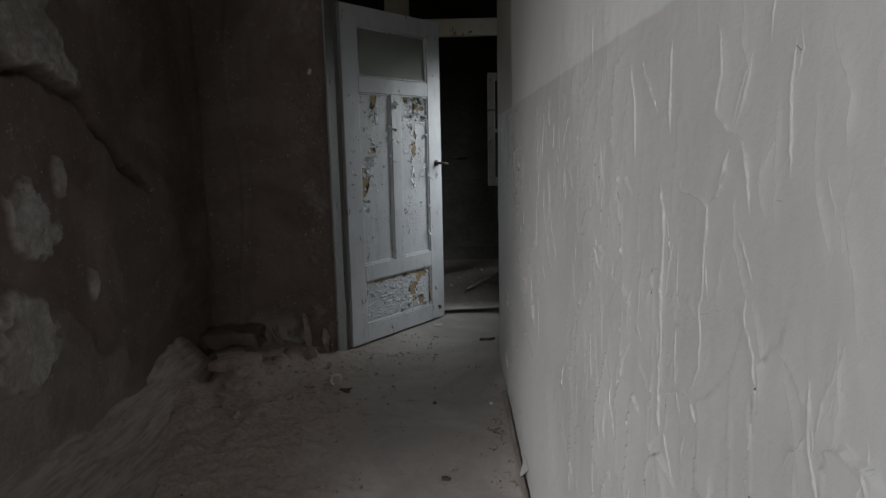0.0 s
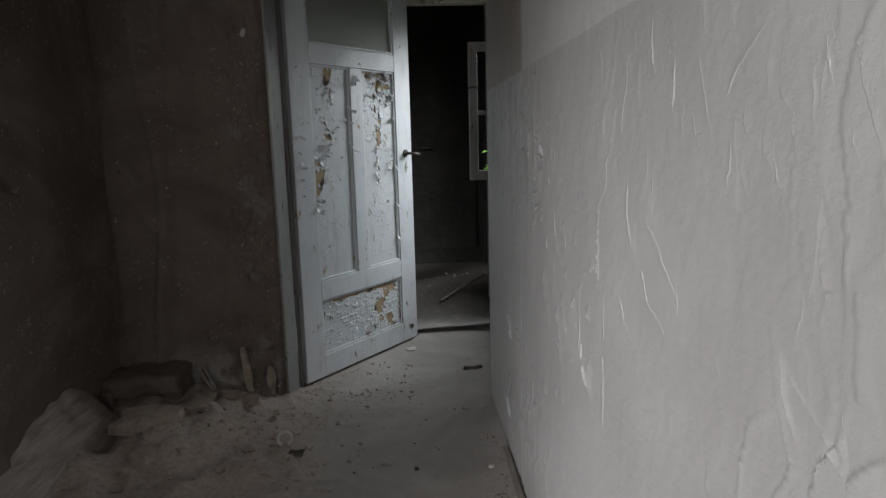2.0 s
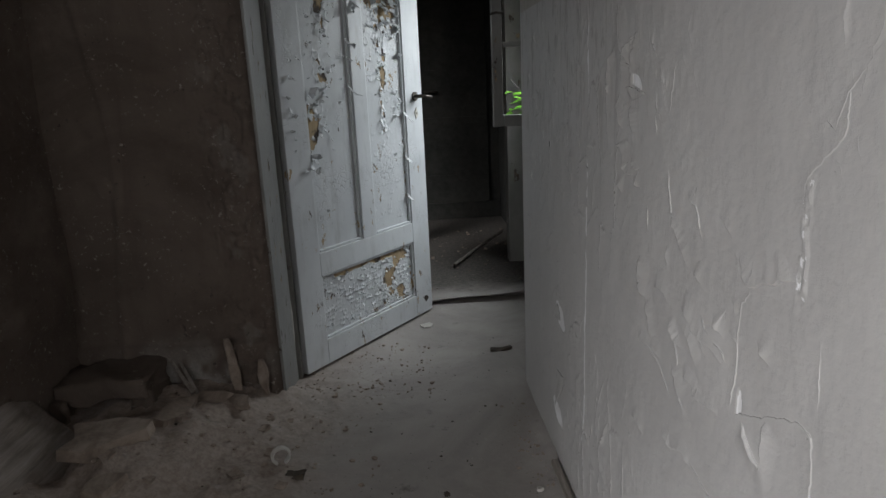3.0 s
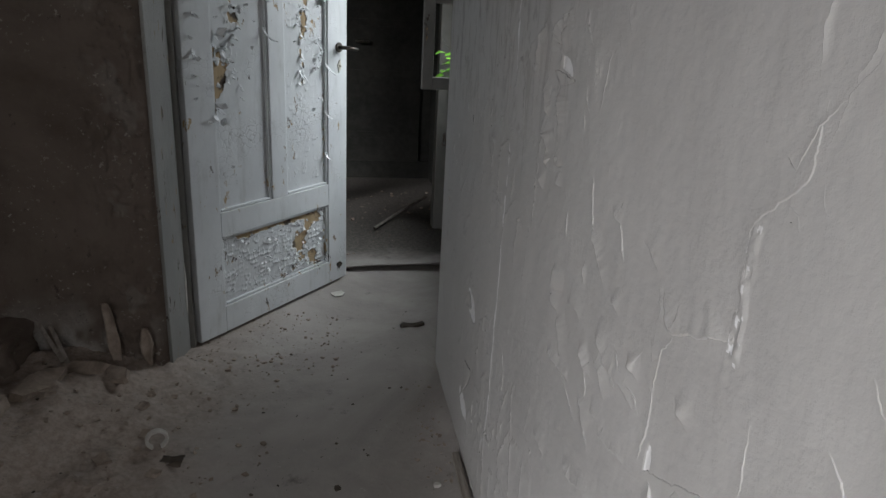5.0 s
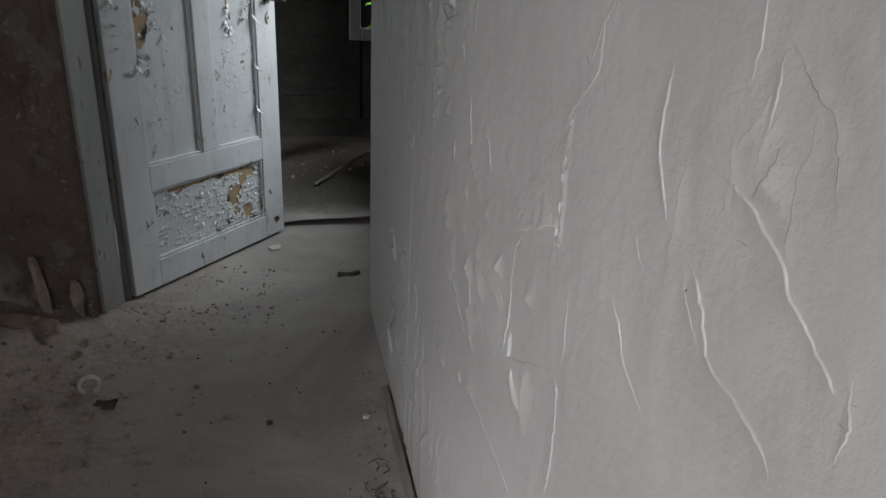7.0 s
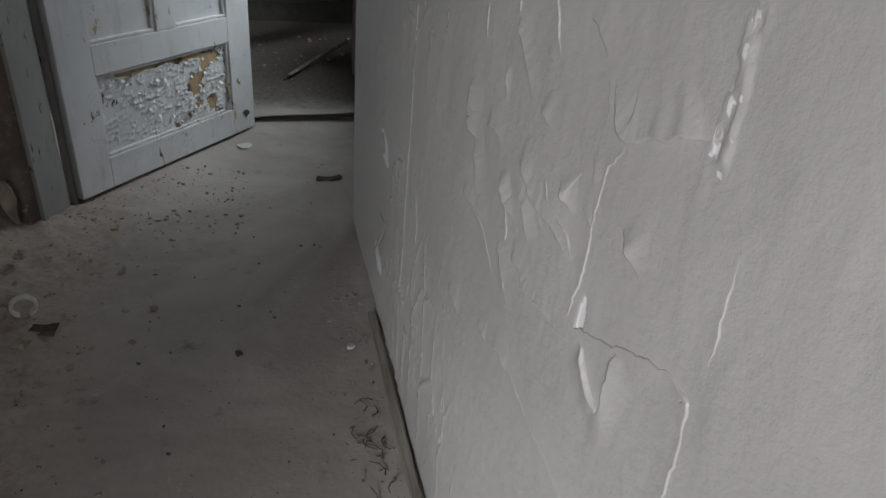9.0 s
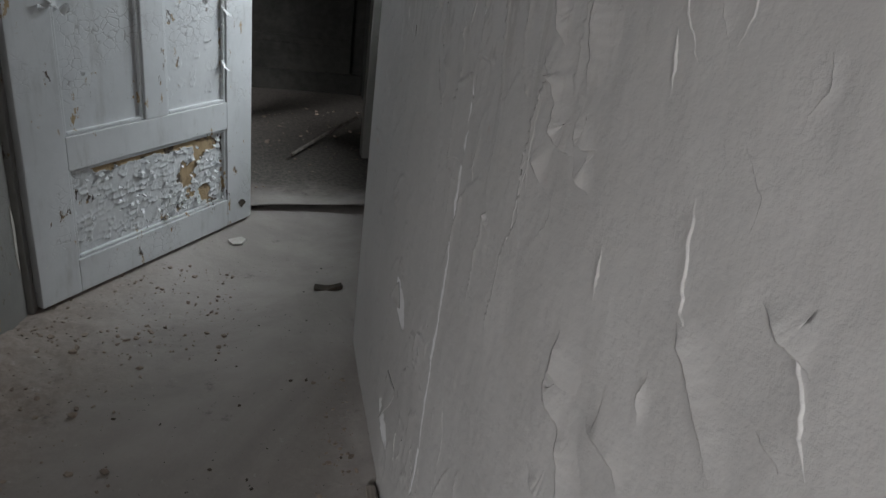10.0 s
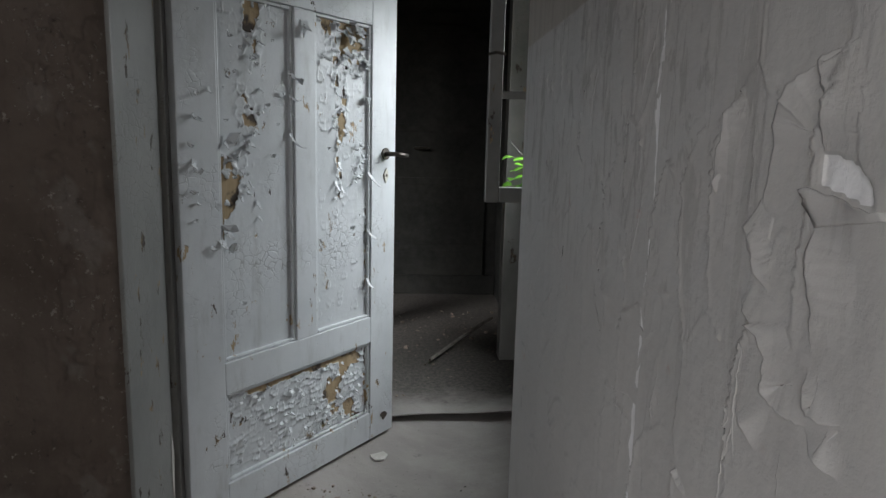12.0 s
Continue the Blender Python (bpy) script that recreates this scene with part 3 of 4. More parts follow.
# where curls of paint have dropped or torn
spot = ramp(1.0 - np.hypot((U + 1.311) / 0.049, (V - 1.098) / 0.029) + 0.10 * (fbm(U * 70, V * 70, 77) - 0.5), 0.0, 0.04) * ramp(-1.308 - U + 0.004 * (fbm(V * 60, V * 0, 78) - 0.5), 0.0, 0.001) * ramp(V - 1.107 - 0.20 * (U + 1.309), 0.0, 0.001)
bare = np.maximum(bare, spot)
relief = relief - 0.0020 * spot
bare_spot(-1.742, 0.705, 0.006, 0.026, 0.3)
bare_spot(-0.735, 0.47, 0.05, 0.035, 0.3)
bare_spot(-0.70, 0.155, 0.06, 0.03, 0.3)
relief = relief * ramp(WALL_END - U, 0.0, 0.02)
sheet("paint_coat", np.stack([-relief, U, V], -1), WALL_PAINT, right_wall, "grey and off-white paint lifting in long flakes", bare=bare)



def lip(path, height, width, seed, slope=2.2):
    """Corner points of one lifted lip of paint along the path: fast to the wall along its back, standing off it along a ragged free edge."""
    py, pz = np.array(path).T
    run = np.concatenate([[0], np.cumsum(np.hypot(np.diff(py), np.diff(pz)))])
    length = run[-1]
    count = max(12, int(length / 0.0018))
    s = np.linspace(0, 1, count)
    reach = np.linspace(0, length, count)
    cy, cz = np.interp(reach, run, py), np.interp(reach, run, pz)
    ty, tz = np.gradient(np.interp(reach, run, py)), np.gradient(np.interp(reach, run, pz))
    soft = np.ones(9) / 9
    if count > 30:
        for k in range(2):
            cy, cz, ty, tz = (np.convolve(np.pad(c, 4, "reflect", reflect_type="odd"), soft, "valid") for c in (cy, cz, ty, tz))
    size = np.hypot(ty, tz) + 1e-9
    ty, tz = (ty / size)[:, None], (tz / size)[:, None]
    S, T = np.meshgrid(s, np.array([0.0, 0.3, 0.5, 0.65, 0.78, 0.88, 0.95, 1.0]), indexing="ij")
    along = S * length
    wander = 0.004 * (fbm(along * 22, 0 * S + seed, 51) - 0.47) + 0.006 * (fbm(along * 75, 0 * S + seed, 55) - 0.47) + 0.003 * (fbm(along * 220, 0 * S + seed, 52) - 0.47)
    body = ramp(along, 0.0, 0.025) * ramp(length - along, 0.0, 0.025)
    back = width * (0.6 + 0.4 * body) * (0.45 + 1.0 * fbm(along * 30, 0 * S + seed, 53)) * (1 - T)
    y = cy[:, None] + tz * (wander - back)
    z = cz[:, None] - ty * (wander - back)
    stand = height * body * (0.25 + 1.4 * fbm(along * 40, 0 * S + seed, 54)) * T ** slope
    x = -(wall_relief(y, z) + 0.00012 * T + stand)
    foot_y, foot_z = y[:, -1] + 0.0007 * tz[:, 0], z[:, -1] - 0.0007 * ty[:, 0]
    rim = np.stack([-wall_relief(foot_y, foot_z) + 0.001, foot_y, foot_z], -1)[:, None]
    return np.concatenate([np.stack([x, y, z], -1), rim], 1)


for n, path in enumerate(FLAKES_BY_THE_DOOR + CRACKS_BACK + CRACKS_BACK_TOO + CRACKS_MIDDLE + CRACKS_MIDDLE_TOO + CRACKS_LOW + CRACKS_LOW_TOO + CRACKS_MORE + FLAKES_BY_THE_DOOR_TOO):
    by_door = n < len(FLAKES_BY_THE_DOOR)
    lit = path[-1][1] < path[0][1]
    points = lip(path, 0.0060 if by_door else (0.0018 if path[0][0] < -2.3 else 0.0004 if lit else 0.0040) + 0.0012 * float(hash2(n, 2, 1)), (0.018 if lit else 0.028) + 0.014 * float(hash2(n, 3, 1)), n, 2.2 if lit else 1.5)
    sheet("paint_flake", points, WALL_PAINT, right_wall)

# small cracks and lips between them, too many to count, thick where the old gloss paint has run beside the door
rng = random.Random(71)
strips, quads, count = [], [], 0
while len(strips) < 600:
    thick = len(strips) > 500
    y, z = (rng.uniform(-1.5, -0.2), rng.triangular(0.75, 1.33, 1.12)) if thick else (rng.uniform(-3.6, -0.25), rng.uniform(0.12, 1.30))
    if float(fbm(np.array(y * 1.7), np.array(z * 1.5), 81)) < 0.40 + 0.14 * rng.random() and not thick or -1.42 < y < -1.04 and z > 0.9:
        continue
    size, lean = rng.uniform(0.012, 0.05) if thick else rng.uniform(0.02, 0.11), rng.gauss(0.05, 0.18 if thick else 0.38)
    bend = rng.gauss(0, 0.12) * size
    path = [(y, z), (y + 0.5 * size * math.sin(lean) + bend, z + 0.5 * size * math.cos(lean)), (y + size * math.sin(lean), z + size * math.cos(lean))]
    points = lip(path if rng.random() < 0.6 else path[::-1], rng.uniform(0.0005, 0.0014) * (2.2 if thick else 1.3), rng.uniform(0.008, 0.016), 400 + len(strips))
    rows, cols = points.shape[:2]
    k = count + np.arange(rows * cols).reshape(rows, cols)
    quads.append(np.stack([k[:-1, :-1], k[:-1, 1:], k[1:, 1:], k[1:, :-1]], -1).reshape(-1, 4))
    strips.append(points.reshape(-1, 3))
    count += rows * cols
me = bpy.data.meshes.new("small_paint_flakes")
me.from_pydata(np.concatenate(strips).tolist(), [], np.concatenate(quads).tolist())
me.materials.append(WALL_PAINT)
me.shade_smooth()
flakes = tagged(new("small_paint_flakes", me), "small lifted flakes of wall paint", "", "", "stuff")
flakes.parent = right_wall

# left wall, with an unseen window opening added behind the start of the walk to light the passage
bm = block(LEFT - 0.35, LEFT - 0.02, BACK, -5.05, 0, TOP)
box(bm, LEFT - 0.35, LEFT - 0.02, -3.28, 0.1, 0, TOP)
box(bm, LEFT - 0.35, LEFT - 0.02, -5.05, -3.28, 0, 0.80)
box(bm, LEFT - 0.35, LEFT - 0.02, -5.05, -3.28, 2.20, TOP)
left_wall = setting("wall_left", bm, PLASTER, "bare brown plaster wall, cracked and flaking")
ly = spaced((-3.27, -2.1, 0.02), (-2.1, -0.9, 0.005), (-0.9, -0.20, 0.011))
lz = spaced((0.0, 0.3, 0.014), (0.3, 1.6, 0.006), (1.6, TOP, 0.02))
V, U = np.meshgrid(lz, ly, indexing="ij")
scab = ramp(fbm(U * 1.1 + 0.3, V * 1.0, 55), 0.47, 0.50)
crack_height = np.interp(U, (-1.95, -1.74, -1.64, -1.39, -1.15, -0.83), (1.49, 1.453, 1.438, 1.354, 1.169, 0.986))
step_line = V - crack_height + 0.05 * (fbm(U * 9, V * 0, 57) - 0.5) + 0.03 * (fbm(U * 30, V * 0, 56) - 0.5)
ridge = ramp(step_line, -0.002, 0.010) * ramp(-U, 0.80, 1.10) * ramp(0.35 - step_line, 0.0, 0.35)
bulge = 0.05 * fbm(U * 2, V * 1.5, 58) + 0.016 * scab + 0.014 * fbm(U * 9, V * 9, 59) + 0.040 * ridge - 0.055 * np.exp(-((step_line + 0.006) / 0.010) ** 2) * ramp(-U, 0.80, 0.95) * (0.3 + fbm(U * 12, V * 12, 54))
left_bare = 0.75 * scab * ramp(-U, 0.9, 1.5) * (0.4 + 0.6 * ramp(fbm(U * 6, V * 6, 60), 0.35, 0.6))
# pale skim left above the crack and in torn islands lower down
ragged = 0.5 * (fbm(U * 9, V * 9, 101) - 0.5) + 0.25 * (fbm(U * 30, V * 30, 102) - 0.5)
islands = ramp(step_line, 0.0, 0.02) * ramp(-U + 0.5 * ragged, 1.44, 1.52)
for iy, iz, ry, rz in ((-1.72, 0.97, 0.14, 0.13), (-1.82, 0.62, 0.20, 0.20), (-1.43, 0.72, 0.035, 0.10), (-1.57, 1.12, 0.035, 0.09)):
    islands = np.maximum(islands, ramp(1.0 - np.hypot((U - iy) / ry, (V - iz) / rz) + 2.4 * ragged, 0.0, 0.25))
left_bare = np.maximum(0.5 * left_bare, islands * (0.55 + 0.45 * ramp(fbm(U * 16, V * 16, 103), 0.35, 0.6)))
bulge = bulge + 0.020 * islands * (0.5 + fbm(U * 20, V * 20, 104))
sheet("plaster_coat", np.stack([LEFT - 0.02 + bulge, U, V], -1), PLASTER, left_wall, "brown plaster with grey patches and a long crack", bare=left_bare)

# front wall beside and above the doorway
bm = block(-1.95, -0.906, -0.235, 0.12, 0, TOP)
box(bm, -0.906, 0.014, -0.235, 0.12, 2.09, TOP)
front_wall = setting("wall_front", bm, PLASTER, "brown plaster wall beside the doorway")
qx = spaced((LEFT - 0.02, -1.15, 0.008), (-1.15, -0.902, 0.004))
qz = spaced((0.0, 1.6, 0.006), (1.6, TOP, 0.014))
V, U = np.meshgrid(qz, qx, indexing="ij")
rough_edge = ramp(U, -1.12, -1.02) * ramp(fbm(U * 5, V * 4, 66), 0.30, 0.50)
out = 0.012 + 0.022 * fbm(U * 2.5, V * 1.2, 61) + 0.010 * ramp(fbm(U * 3, V * 2.1, 62), 0.45, 0.5) + 0.007 * fbm(U * 22, V * 22, 63) + 0.012 * rough_edge * ramp(fbm(U * 45, V * 40, 69), 0.45, 0.65)
out = out + 0.008 * ramp(0.02 - abs(U + 1.40 + 0.03 * np.sin(V * 5)), 0, 0.02) + 0.022 * ramp(0.29 - V + 0.03 * (fbm(U * 7, V * 0, 67) - 0.5), 0, 0.012)
out = out * (0.35 + 0.65 * ramp(-0.902 - U, 0.0, 0.03))
front_bare = 0.22 * ramp(fbm(U * 14, V * 10, 64), 0.56, 0.66) * rough_edge + ramp(0.35 - V, 0, 0.2) * ramp(fbm(U * 6, V * 4, 65), 0.5, 0.6) * 0.8
sheet("plaster_coat", np.stack([U, -0.235 - out, V], -1)[:, ::-1], PLASTER, front_wall, "crumbling brown plaster", bare=front_bare[:, ::-1])

setting("wall_back", block(-1.9, 0.36, BACK - 0.3, BACK, 0, TOP), PLASTER, "brown plaster wall at the passage's end")

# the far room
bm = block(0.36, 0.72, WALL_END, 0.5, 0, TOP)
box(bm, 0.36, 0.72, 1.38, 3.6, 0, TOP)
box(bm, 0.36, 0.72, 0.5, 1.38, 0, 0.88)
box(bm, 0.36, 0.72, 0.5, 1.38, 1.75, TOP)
setting("wall_east", bm, FAR_WALL, "outer wall of the far room, its shade put in the near-black colour")
setting("wall_north", block(-2.9, 0.36, 3.1, 3.6, 0, TOP), FAR_WALL, "wall of the far room, its shade put in the near-black colour")
setting("wall_west", block(-2.9, -2.6, 0.12, 3.1, 0, TOP), FAR_WALL, "wall of the far room, its shade put in the near-black colour")
setting("floor_far", block(-2.6, -1.55, 0.12, 3.1, -0.03, -0.005), FLOOR, "dusty floor of the far room")
setting("ground", block(-400, 400, -400, 400, -0.9, -0.4), SOIL, "overgrown ground outside")

# ---------------------------------------------------------------- doorway and door
door_frame = thing("door_frame", pose(-0.44, 0.0, 0.0), "grey-painted wooden door frame with worn edges", "door frame", "", "structure")


def frame_part(name, x0, x1, y0, y1, z0, z1, label=""):
    ob = part(name, block(x0 + 0.44, x1 + 0.44, y0, y1, z0, z1, bevel=0.004), FRAME_PAINT, door_frame, label)
    return ob


frame_part("reveal_lining", -0.905, -0.894, -0.262, -0.014, 0.0, 2.06, "grey-painted reveal, chipped to white at its foot")
frame_part("jamb", -0.905, -0.879, -0.012, 0.116, 0.0, 2.06)
frame_part("head", -0.878, 0.012, -0.012, 0.116, 2.02, 2.088)
chipped = part("chipped_edge", chip(random.Random(8), 0.05, 0.002, 0.0), CHALK, door_frame, "white patch where the paint has broken off")
chipped.matrix_local = pose(-0.4535, -0.028, 0.24, 90, 90, 90) @ Matrix.Diagonal((2.6, 0.32, 1, 1))

DOOR_W, DOOR_H, THICK = 0.900, 1.975, 0.040
door = thing("door_1", pose(-0.858, 0.0, 0.012, 0, 0, 90 - 36.3), "blue-white panelled wooden door standing ajar, its paint flaking off", "door")


def door_board(name, u0, u1, z0, z1, label=""):
    return part(name, block(u0, u1, 0.0, THICK, z0, z1, bevel=0.003), DOOR_PAINT, door, label)


door_board("stile", 0.0, 0.127, 0.0, DOOR_H)
door_board("stile", 0.767, DOOR_W, 0.0, DOOR_H)
door_board("bottom_rail", 0.1275, 0.7665, 0.0, 0.105)
door_board("lower_rail", 0.1275, 0.7665, 0.378, 0.474)
door_board("upper_rail", 0.1275, 0.7665, 1.493, 1.582)
door_board("top_rail", 0.1275, 0.7665, 1.866, DOOR_H)
door_board("muntin", 0.406, 0.494, 0.4745, 1.4925)


def door_panel(u0, u1, z0, z1, seed, cu, cv, strength, lost, label):
    """A sunken panel whose paint has broken into small plates, lifted at their rims, and partly lost."""
    pu, pz = spaced((u0, u1, 0.0032)), spaced((z0, z1, 0.0036))
    V, U = np.meshgrid(pz, pu, indexing="ij")
    a = U + 0.012 * (fbm(U * 30, V * 20, seed) - 0.5)
    b = V + 0.020 * (fbm(U * 25, V * 18, seed + 1) - 0.5)
    f1, f2, rnd, du, dv = cells(a * cu, b * cv, seed + 2)
    rim = ramp(0.30 - (f2 - f1), 0.0, 0.30) ** 2
    gone = lost(U, V) + 0.35 * (rnd - 0.5)
    off = ramp(gone, 0.50, 0.53)
    loose = ramp(gone, 0.18, 0.55)
    h = strength * loose * (rim * (0.1 + 0.4 * rnd) + 1.3 * np.clip(dv * 1.0 - du * 0.35, 0, 1)) * (1 - off) - 0.0016 * off
    bm_ob = sheet("panel", np.stack([U, 0.017 - h, V], -1), DOOR_PAINT, door, label, bare=off)
    part("panel_core", block(u0 - 0.008, u1 + 0.008, 0.021, 0.032, z0 - 0.008, z1 + 0.008), DOOR_PAINT, bm_ob)
    # sunk moulding round the panel
    for name, bounds in (("moulding", (u0, u0 + 0.010, z0, z1)), ("moulding", (u1 - 0.010, u1, z0, z1)), ("moulding", (u0 + 0.0105, u1 - 0.0105, z0, z0 + 0.010)), ("moulding", (u0 + 0.0105, u1 - 0.0105, z1 - 0.010, z1))):
        part(name, block(bounds[0], bounds[1], 0.006, 0.019, bounds[2], bounds[3], bevel=0.003), DOOR_PAINT, bm_ob)


def lost_low(U, V):
    under_rail = 0.55 * ramp(V + 0.03 * (fbm(U * 14, V * 14, 102) - 0.5), 0.338, 0.362) * ramp(U, 0.16, 0.24) * ramp(0.74 - U, 0, 0.06)
    corner = 0.50 * ramp(fbm(U * 12, V * 12, 101), 0.47, 0.60) * ramp(U, 0.42, 0.60)
    return 0.27 + under_rail + corner + 0.3 * ramp(U, 0.735, 0.755)


def lost_left(U, V):
    patch = ramp(0.085 - np.hypot((U - 0.165) * 1.5, (V - 0.975) * 0.85) + 0.10 * (fbm(U * 22, V * 16, 106) - 0.5), 0, 0.05)
    patch = np.maximum(patch, 0.9 * ramp(0.018 - abs(U - 0.145) + 0.02 * (fbm(U * 40, V * 25, 107) - 0.5), 0, 0.012) * ramp(V, 0.78, 0.84) * ramp(1.10 - V, 0, 0.05))
    run = ramp(0.07 - abs(U - 0.25), 0, 0.06) * ramp(V, 0.85, 1.0)
    return 0.06 + 0.62 * patch + 0.42 * run * ramp(fbm(U * 16, V * 7, 105), 0.36, 0.6) + 0.18 * ramp(V, 1.36, 1.46)


def lost_right(U, V):
    top = ramp(V, 1.22, 1.48) * ramp(fbm(U * 12, V * 9, 111), 0.30, 0.5)
    run = ramp(0.05 - abs(U - 0.63), 0, 0.05) * ramp(V, 0.75, 0.95) * ramp(fbm(U * 20, V * 9, 112), 0.38, 0.55)
    side = ramp(U, 0.735, 0.765) * ramp(V, 0.48, 0.6) * ramp(1.0 - V, 0, 0.2)
    return 0.16 + 0.50 * top + 0.45 * run + 0.5 * side


door_panel(0.128, 0.766, 0.106, 0.377, 100, 36, 52, 0.0085, lost_low, "bottom panel with curled, flaking paint plates")
door_panel(0.128, 0.405, 0.475, 1.492, 200, 34, 36, 0.0075, lost_left, "tall panel with a yellow bare patch")
door_panel(0.495, 0.766, 0.475, 1.492, 300, 38, 44, 0.0075, lost_right, "tall panel, flaked to dark wood at its top")

glass_panel = part("glass_pane", block(0.120, 0.774, 0.018, 0.023, 1.575, 1.873), GLASS, door, "dusty figured glass pane")
for bounds in ((0.128, 0.140, 1.583, 1.865), (0.754, 0.766, 1.583, 1.865), (0.1405, 0.7535, 1.583, 1.594), (0.1405, 0.7535, 1.854, 1.865)):
    part("glazing_bead", block(bounds[0], bounds[1], 0.005, 0.0175, bounds[2], bounds[3], bevel=0.002), DOOR_PAINT, glass_panel)

# curls of paint that stand off the door
rng = random.Random(5)
for u, z, size in ((0.175, 1.10, 0.030), (0.20, 1.06, 0.022), (0.158, 0.86, 0.024), (0.17, 0.80, 0.022), (0.145, 0.93, 0.014), (0.42, 1.28, 0.018), (0.43, 1.42, 0.026), (0.60, 1.46, 0.022), (0.66, 1.43, 0.028),
                   (0.74, 1.36, 0.026), (0.745, 1.24, 0.022), (0.69, 1.47, 0.024), (0.40, 1.18, 0.014), (0.06, 1.02, 0.016), (0.05, 1.16, 0.014), (0.37, 1.24, 0.014), (0.30, 1.20, 0.014), (0.25, 1.33, 0.015)):
    flake = part("paint_flake", chip(rng, size, 0.001, 0.9), DOOR_PAINT, door)
    flake.matrix_local = pose(u, -0.004 if u in (0.42, 0.43, 0.06, 0.05, 0.145) else 0.010, z, 68 + rng.uniform(0, 25), rng.uniform(-40, 40), rng.uniform(-30, 30))

for k in range(46):
    low = k < 34
    u = rng.uniform(0.15, 0.76) if low else rng.choice((rng.gauss(0.245, 0.03), rng.gauss(0.64, 0.05), rng.gauss(0.66, 0.05)))
    z = rng.uniform(0.12, 0.36) if low else rng.choice((rng.uniform(0.8, 1.48), rng.uniform(1.15, 1.48)))
    u = min(max(u, 0.145), 0.755)
    if 0.385 < u < 0.515 and not low:
        continue
    flake = part("paint_flake", chip(rng, rng.uniform(0.006, 0.014), 0.0008, 0.9), DOOR_PAINT, door)
    flake.matrix_local = pose(u, 0.009, z, 65 + rng.uniform(0, 25), rng.uniform(-50, 50), rng.uniform(-30, 30))

# small curls over the panels and along the hanging stile
for k in range(60):
    on_stile = k % 6 == 0
    u = rng.uniform(0.03, 0.11) if on_stile else rng.choice((rng.gauss(0.20, 0.035), rng.gauss(0.27, 0.05), rng.gauss(0.66, 0.05), rng.gauss(0.72, 0.025)))
    u = u if on_stile else min(max(u, 0.145), 0.755)
    if 0.37 < u < 0.53:
        continue
    flake = part("paint_flake", chip(rng, rng.uniform(0.005, 0.013), 0.0008, 0.9), DOOR_PAINT, door)
    flake.matrix_local = pose(u, -0.003 if on_stile else 0.008, rng.choice((rng.uniform(0.62, 1.48), rng.uniform(0.95, 1.48))), 60 + rng.uniform(0, 25), rng.uniform(-50, 50), rng.uniform(-30, 30))

def curled_tongue(rng, width, length, bend):
    """A ragged tongue of paint, fast at its top, that rolls outwards as it hangs."""
    bm = bmesh.new()
    sheets = []
    shape = [[rng.uniform(-0.12, 0.12) for k in range(4)] for r in range(7)]
    for depth in (0.0, 0.0009):
        rows = []
        for r in range(7):
            s = r / 6
            angle = bend * s
            out, down = (length * (1 - math.cos(angle)) / bend, length * math.sin(angle) / bend)
            w = width * (1 - 0.55 * s ** 2)
            rows.append([bm.verts.new((w * (q / 3 - 0.5 + shape[r][q]), -out - depth, -down + 0.25 * width * shape[r][q])) for q in range(4)])
        sheets.append(rows)
    for side, rows in enumerate(sheets):
        for a, b in zip(rows, rows[1:]):
            for q in range(3):
                bm.faces.new((a[q], a[q + 1], b[q + 1], b[q]) if side else (b[q], b[q + 1], a[q + 1], a[q]))
    low, high = sheets
    rim = [(r, 0) for r in range(7)] + [(6, q) for q in (1, 2, 3)] + [(r, 3) for r in range(5, -1, -1)]
    for (r, q), (r2, q2) in zip(rim, rim[1:]):
        bm.faces.new((low[r][q], low[r2][q2], high[r2][q2], high[r][q]))
    return bm


rng = random.Random(15)
TONGUES = [(0.392, 1.31, 0.016, 0.060, 0.010), (0.394, 1.24, 0.014, 0.050, 0.010), (0.392, 1.13, 0.012, 0.085, 0.010), (0.445, 1.46, 0.030, 0.045, -0.001), (0.05, 1.05, 0.020, 0.035, -0.001), (0.055, 1.17, 0.012, 0.045, -0.001),
           (0.10, 1.24, 0.010, 0.030, -0.001), (0.275, 1.39, 0.012, 0.040, 0.014), (0.155, 0.86, 0.020, 0.045, 0.014), (0.13, 0.83, 0.022, 0.032, -0.001), (0.757, 1.00, 0.014, 0.07, 0.008), (0.757, 0.80, 0.016, 0.05, 0.008), (0.755, 0.62, 0.014, 0.05, 0.008)]
TONGUES += [(0.54 + 0.21 * rng.random(), 1.36 + 0.12 * rng.random(), rng.uniform(0.012, 0.026), rng.uniform(0.020, 0.045), 0.014) for k in range(20)]
TONGUES += [(0.15 + 0.12 * rng.random(), 0.92 + 0.22 * rng.random(), rng.uniform(0.010, 0.024), rng.uniform(0.016, 0.030), 0.014) for k in range(10)]
TONGUES += [(rng.gauss(0.62, 0.018), 0.92 + 0.34 * rng.random(), rng.uniform(0.008, 0.015), rng.uniform(0.016, 0.034), 0.014) for k in range(14)]
TONGUES += [(rng.gauss(0.28, 0.02), 0.85 + 0.60 * rng.random(), rng.uniform(0.005, 0.010), rng.uniform(0.012, 0.028), 0.014) for k in range(8)]
TONGUES += [(0.15 + 0.59 * rng.random(), 0.135 + 0.22 * rng.random(), rng.uniform(0.008, 0.016), rng.uniform(0.008, 0.018), 0.013) for k in range(34)]
for u, z, width, length, depth in TONGUES:
    tongue = part("paint_flake", curled_tongue(rng, width, length, rng.uniform(0.7, 1.7)), DOOR_PAINT, door)
    tongue.matrix_local = pose(u, depth, z, rng.uniform(-22, 0), 0, 0) @ pose(0, 0, 0, 0, rng.uniform(-28, 28), 0)

